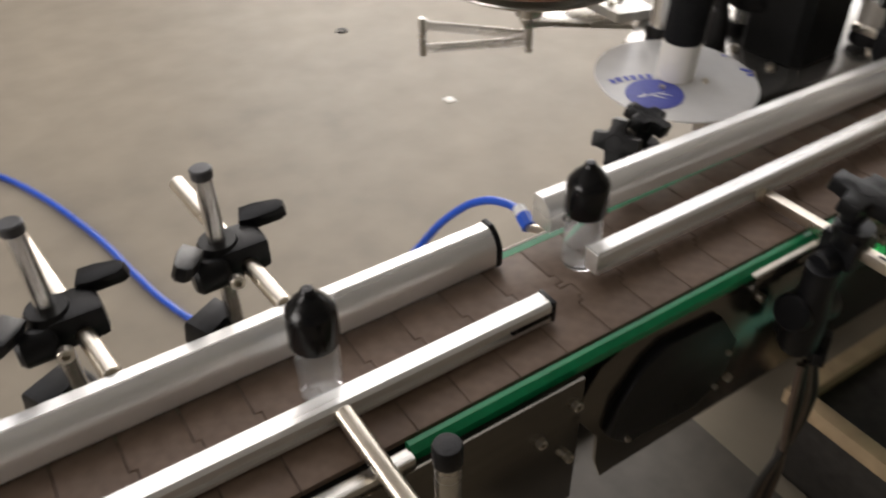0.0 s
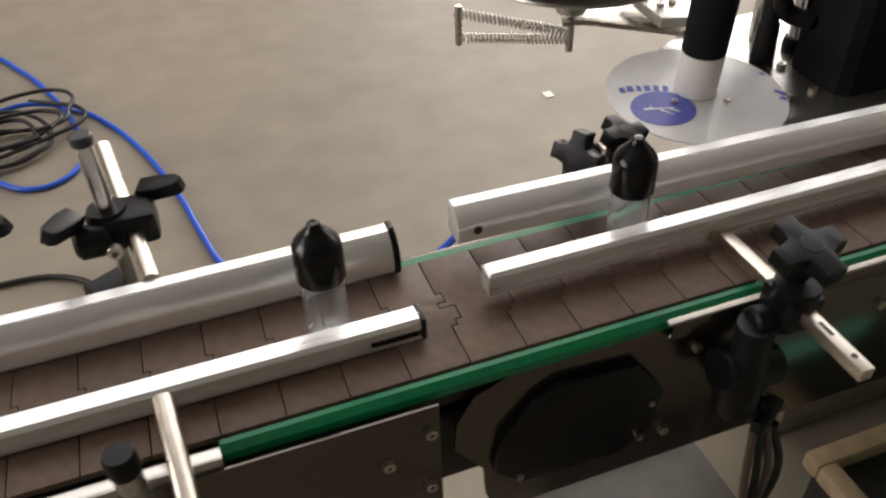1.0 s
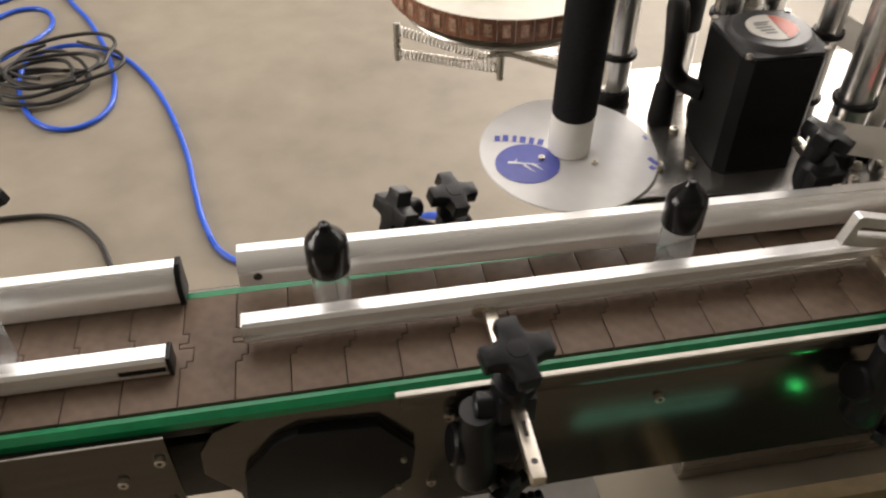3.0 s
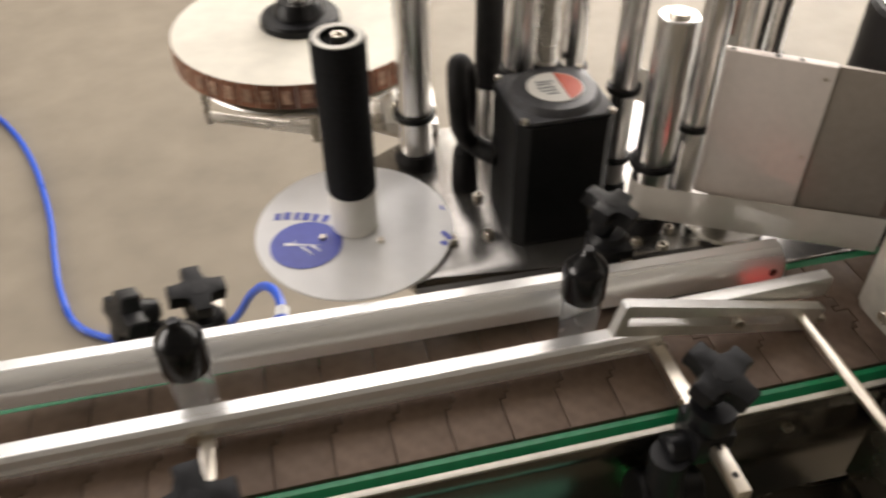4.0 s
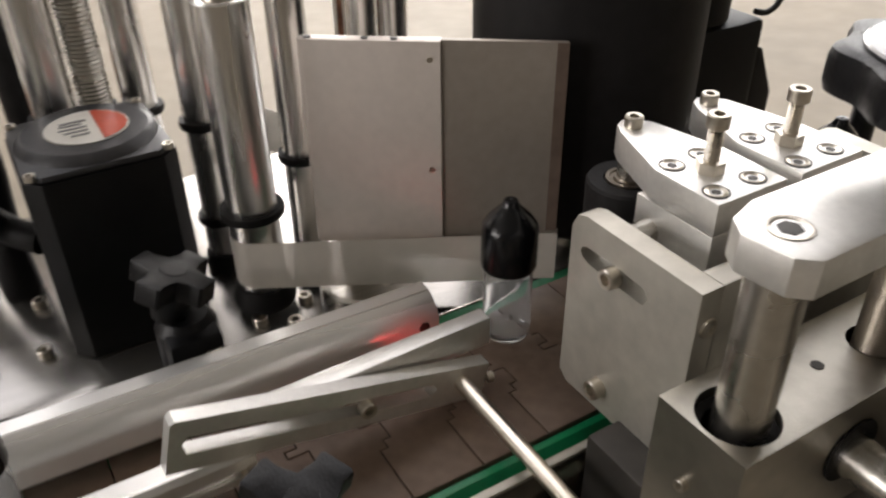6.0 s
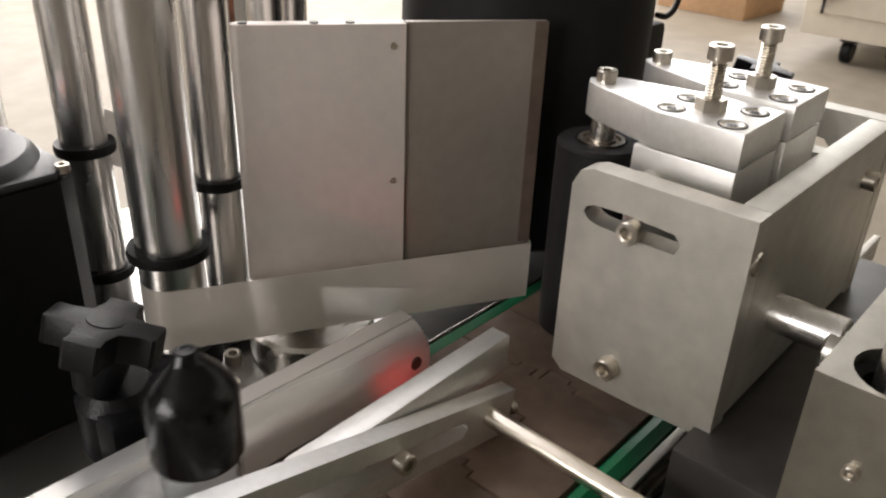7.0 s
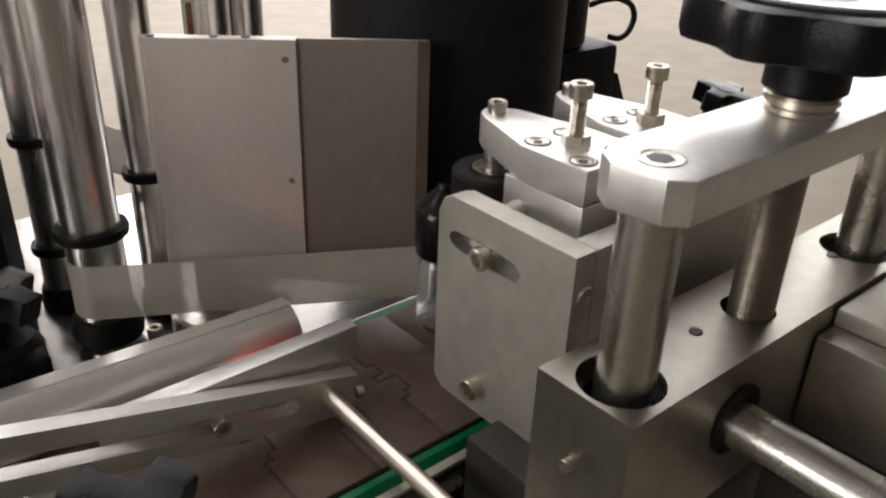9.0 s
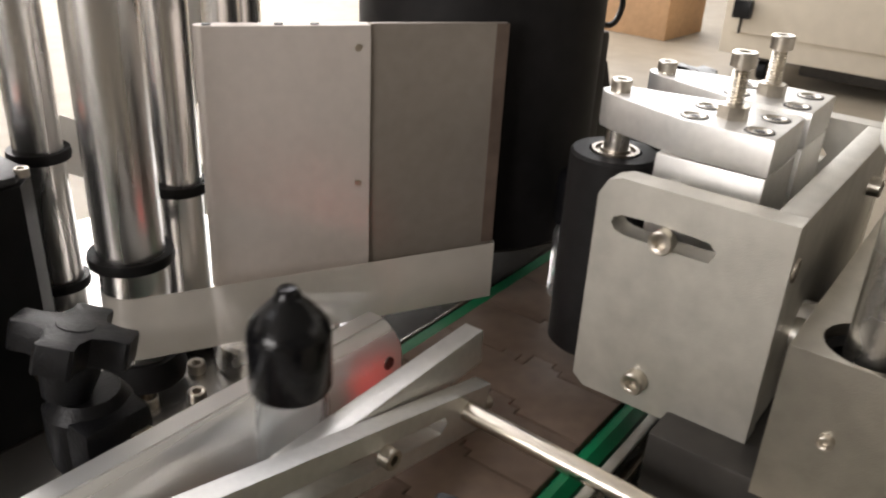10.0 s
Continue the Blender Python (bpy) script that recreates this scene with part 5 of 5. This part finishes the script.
for x, y in ((3.93, 0.84), (3.93, -0.53), (4.49, 0.84), (4.49, -0.53)):
    cs = part("castor", rod((x, y - 0.02, FLOOR + 0.045), (x, y + 0.02, FLOOR + 0.045), 0.045, 24, 0.006), BLACK, cab)
    part("fork", box(x - 0.03, x + 0.03, y - 0.03, y + 0.03, FLOOR + 0.082, FLOOR + 0.0998, 0.003), DARK_STEEL_SHADE, cs)

# rimmed dark sheet laid where the floor under the conveyor is in shade
bm = box(0.17, 0.43, -0.25, 0.25, FLOOR + 0.001, FLOOR + 0.02, 0.003)
tray = thing("floor_shade_sheet", (0.3, 0.0, FLOOR), "dull brown sheet standing in for the shaded floor under the conveyor", "tray")
part("tray_floor", bm, FLOOR_SHADE, tray)
for y in (-0.25, 0.244):
    part("rim", box(0.17, 0.43, y, y + 0.006, FLOOR + 0.0205, FLOOR + 0.035, 0.001), FLOOR_SHADE, tray)
# sensor amplifier below the shelf; its lit lamp mirrors in the side panel
amp = thing("sensor_amplifier", (0.585, -0.14, -0.27), "small black sensor amplifier with a lit green lamp", "sensor amplifier")
part("housing", box(0.57, 0.60, -0.165, -0.13, -0.29, -0.235, 0.002), BLACK, amp)
part("lamp", rod((0.585, -0.131, -0.25), (0.585, -0.126, -0.25), 0.0028, 20, 0.0008), LED_GREEN, amp, "lit green lamp")
# unseen bar and mount, added only to mirror a teal patch in the panel
part("light_bar", box(0.33, 0.515, -0.150, -0.135, -0.295, -0.245, 0.004), TEAL_PATCH_GLOW, amp, "unseen teal glowing bar, added for the patch mirrored in the side panel")
part("bar_mount", box(0.515, 0.572, -0.150, -0.142, -0.28, -0.26, 0.001), BLACK, amp)
part("bracket", box(0.575, 0.625, -0.175, -0.1655, -0.29, -0.125, 0.001), STEEL, amp)
# control box and loose leads under the conveyor
ctl = thing("control_box", (0.62, 0.15, FLOOR), "pale steel box with a wooden-edged lid under the conveyor", "box")
part("body", box(0.47, 0.86, -0.25, 0.075, FLOOR, FLOOR + 0.13, 0.006), DARK_STEEL_SHADE, ctl)
part("lid_edge", box(0.46, 0.87, 0.062, 0.085, FLOOR + 0.1305, FLOOR + 0.155, 0.004), WOOD, ctl)
part("lid_edge", box(0.46, 0.483, -0.25, 0.0615, FLOOR + 0.1305, FLOOR + 0.155, 0.004), WOOD, ctl)
for k in range(4):
    hose("lead", [(0.235 + k * 0.006, -0.03, -0.13), (0.24 + k * 0.01, -0.034, -0.2), (0.27 - k * 0.012, -0.03, -0.32), (0.3 + k * 0.02, 0.0, FLOOR + 0.01)], 0.0035, CABLE if k % 2 else COPPER, "loose electric lead hanging under the conveyor", "cable", "hanging leads")


# ---- what moves ----
def motions():
    for k, ob in enumerate(links):
        s_ = PHASE + k * PITCH
        t0, t1 = (XE - 0.05 - s_) / SPEED, (XE + math.pi * RE + 0.01 - s_) / SPEED
        n0, n1 = math.floor(t0 * 30), math.ceil(t1 * 30)
        steps = {0, 75, 150, 225, 300} | set(range(n0, n1 + 1, 3))
        walk(ob, [(n / 30, link_pose(k, n / 30)) for n in sorted(steps) if 0 <= n <= 300])
    px, py, pz = press.location
    walk(press, [(t, pose(px, py + d, pz)) for t, d in ((0, 0), (3.55, 0), (3.7, 0.025), (4.05, 0.025), (4.25, 0), (6.55, 0), (6.7, 0.025), (7.05, 0.025), (7.25, 0), (9.05, 0), (9.2, 0.025), (9.6, 0.025), (9.85, 0), (10, 0))])
    tracks = (
        ((0, -0.159, 0.0575), (0.5, -0.109, 0.0585), (1, -0.055, 0.059), (1.5, -0.0035, 0.059), (2, 0.036, 0.0605), (2.5, 0.072, 0.065), (3.5, 0.162, 0.0705), (4, 0.2185, 0.071), (5.5, 0.374, 0.071), (7.5, 0.5756, 0.0755), (8, 0.627, 0.076), (8.5, 0.6806, 0.0768), (9, 0.734, 0.0745), (9.2, 0.744, 0.0715), (9.65, 0.749, 0.0705), (10, 0.783, 0.069)),
        ((0, 0.0565, 0.067), (0.5, 0.1115, 0.067), (1, 0.164, 0.068), (2, 0.2683, 0.068), (3.5, 0.4298, 0.0715), (4.5, 0.5336, 0.0715), (5.5, 0.6386, 0.0755), (6, 0.691, 0.0765), (6.5, 0.740, 0.0735), (6.7, 0.744, 0.0715), (6.95, 0.749, 0.0705), (7.3, 0.779, 0.069), (7.5, 0.797, 0.066), (7.8, 0.82, 0.06), (8.3, 0.838, 0.055), (8.9, 0.885, 0.05), (9.5, 0.90, 0.05), (10, 0.915, 0.05)),
        ((0, -0.43, 0.0575), (2, -0.225, 0.0575), (3.5, -0.068, 0.0585), (4.1, -0.004, 0.059), (4.6, 0.035, 0.0605), (5.1, 0.075, 0.065), (6.1, 0.17, 0.0705), (8, 0.37, 0.071), (10, 0.5733, 0.0755)),
        ((0, 0.50, 0.0715), (1.5, 0.659, 0.0755), (2.0, 0.712, 0.0765), (2.3, 0.744, 0.0735), (4.2, 0.75, 0.0735), (4.6, 0.785, 0.065), (5, 0.83, 0.058), (5.9, 0.92, 0.05), (10, 0.924, 0.05)),
    )
    for b, rows in zip(bottles, tracks):
        walk(b, [(t, pose(x, y, 0.0, 0, 0, 40)) for t, x, y in rows])


motions()
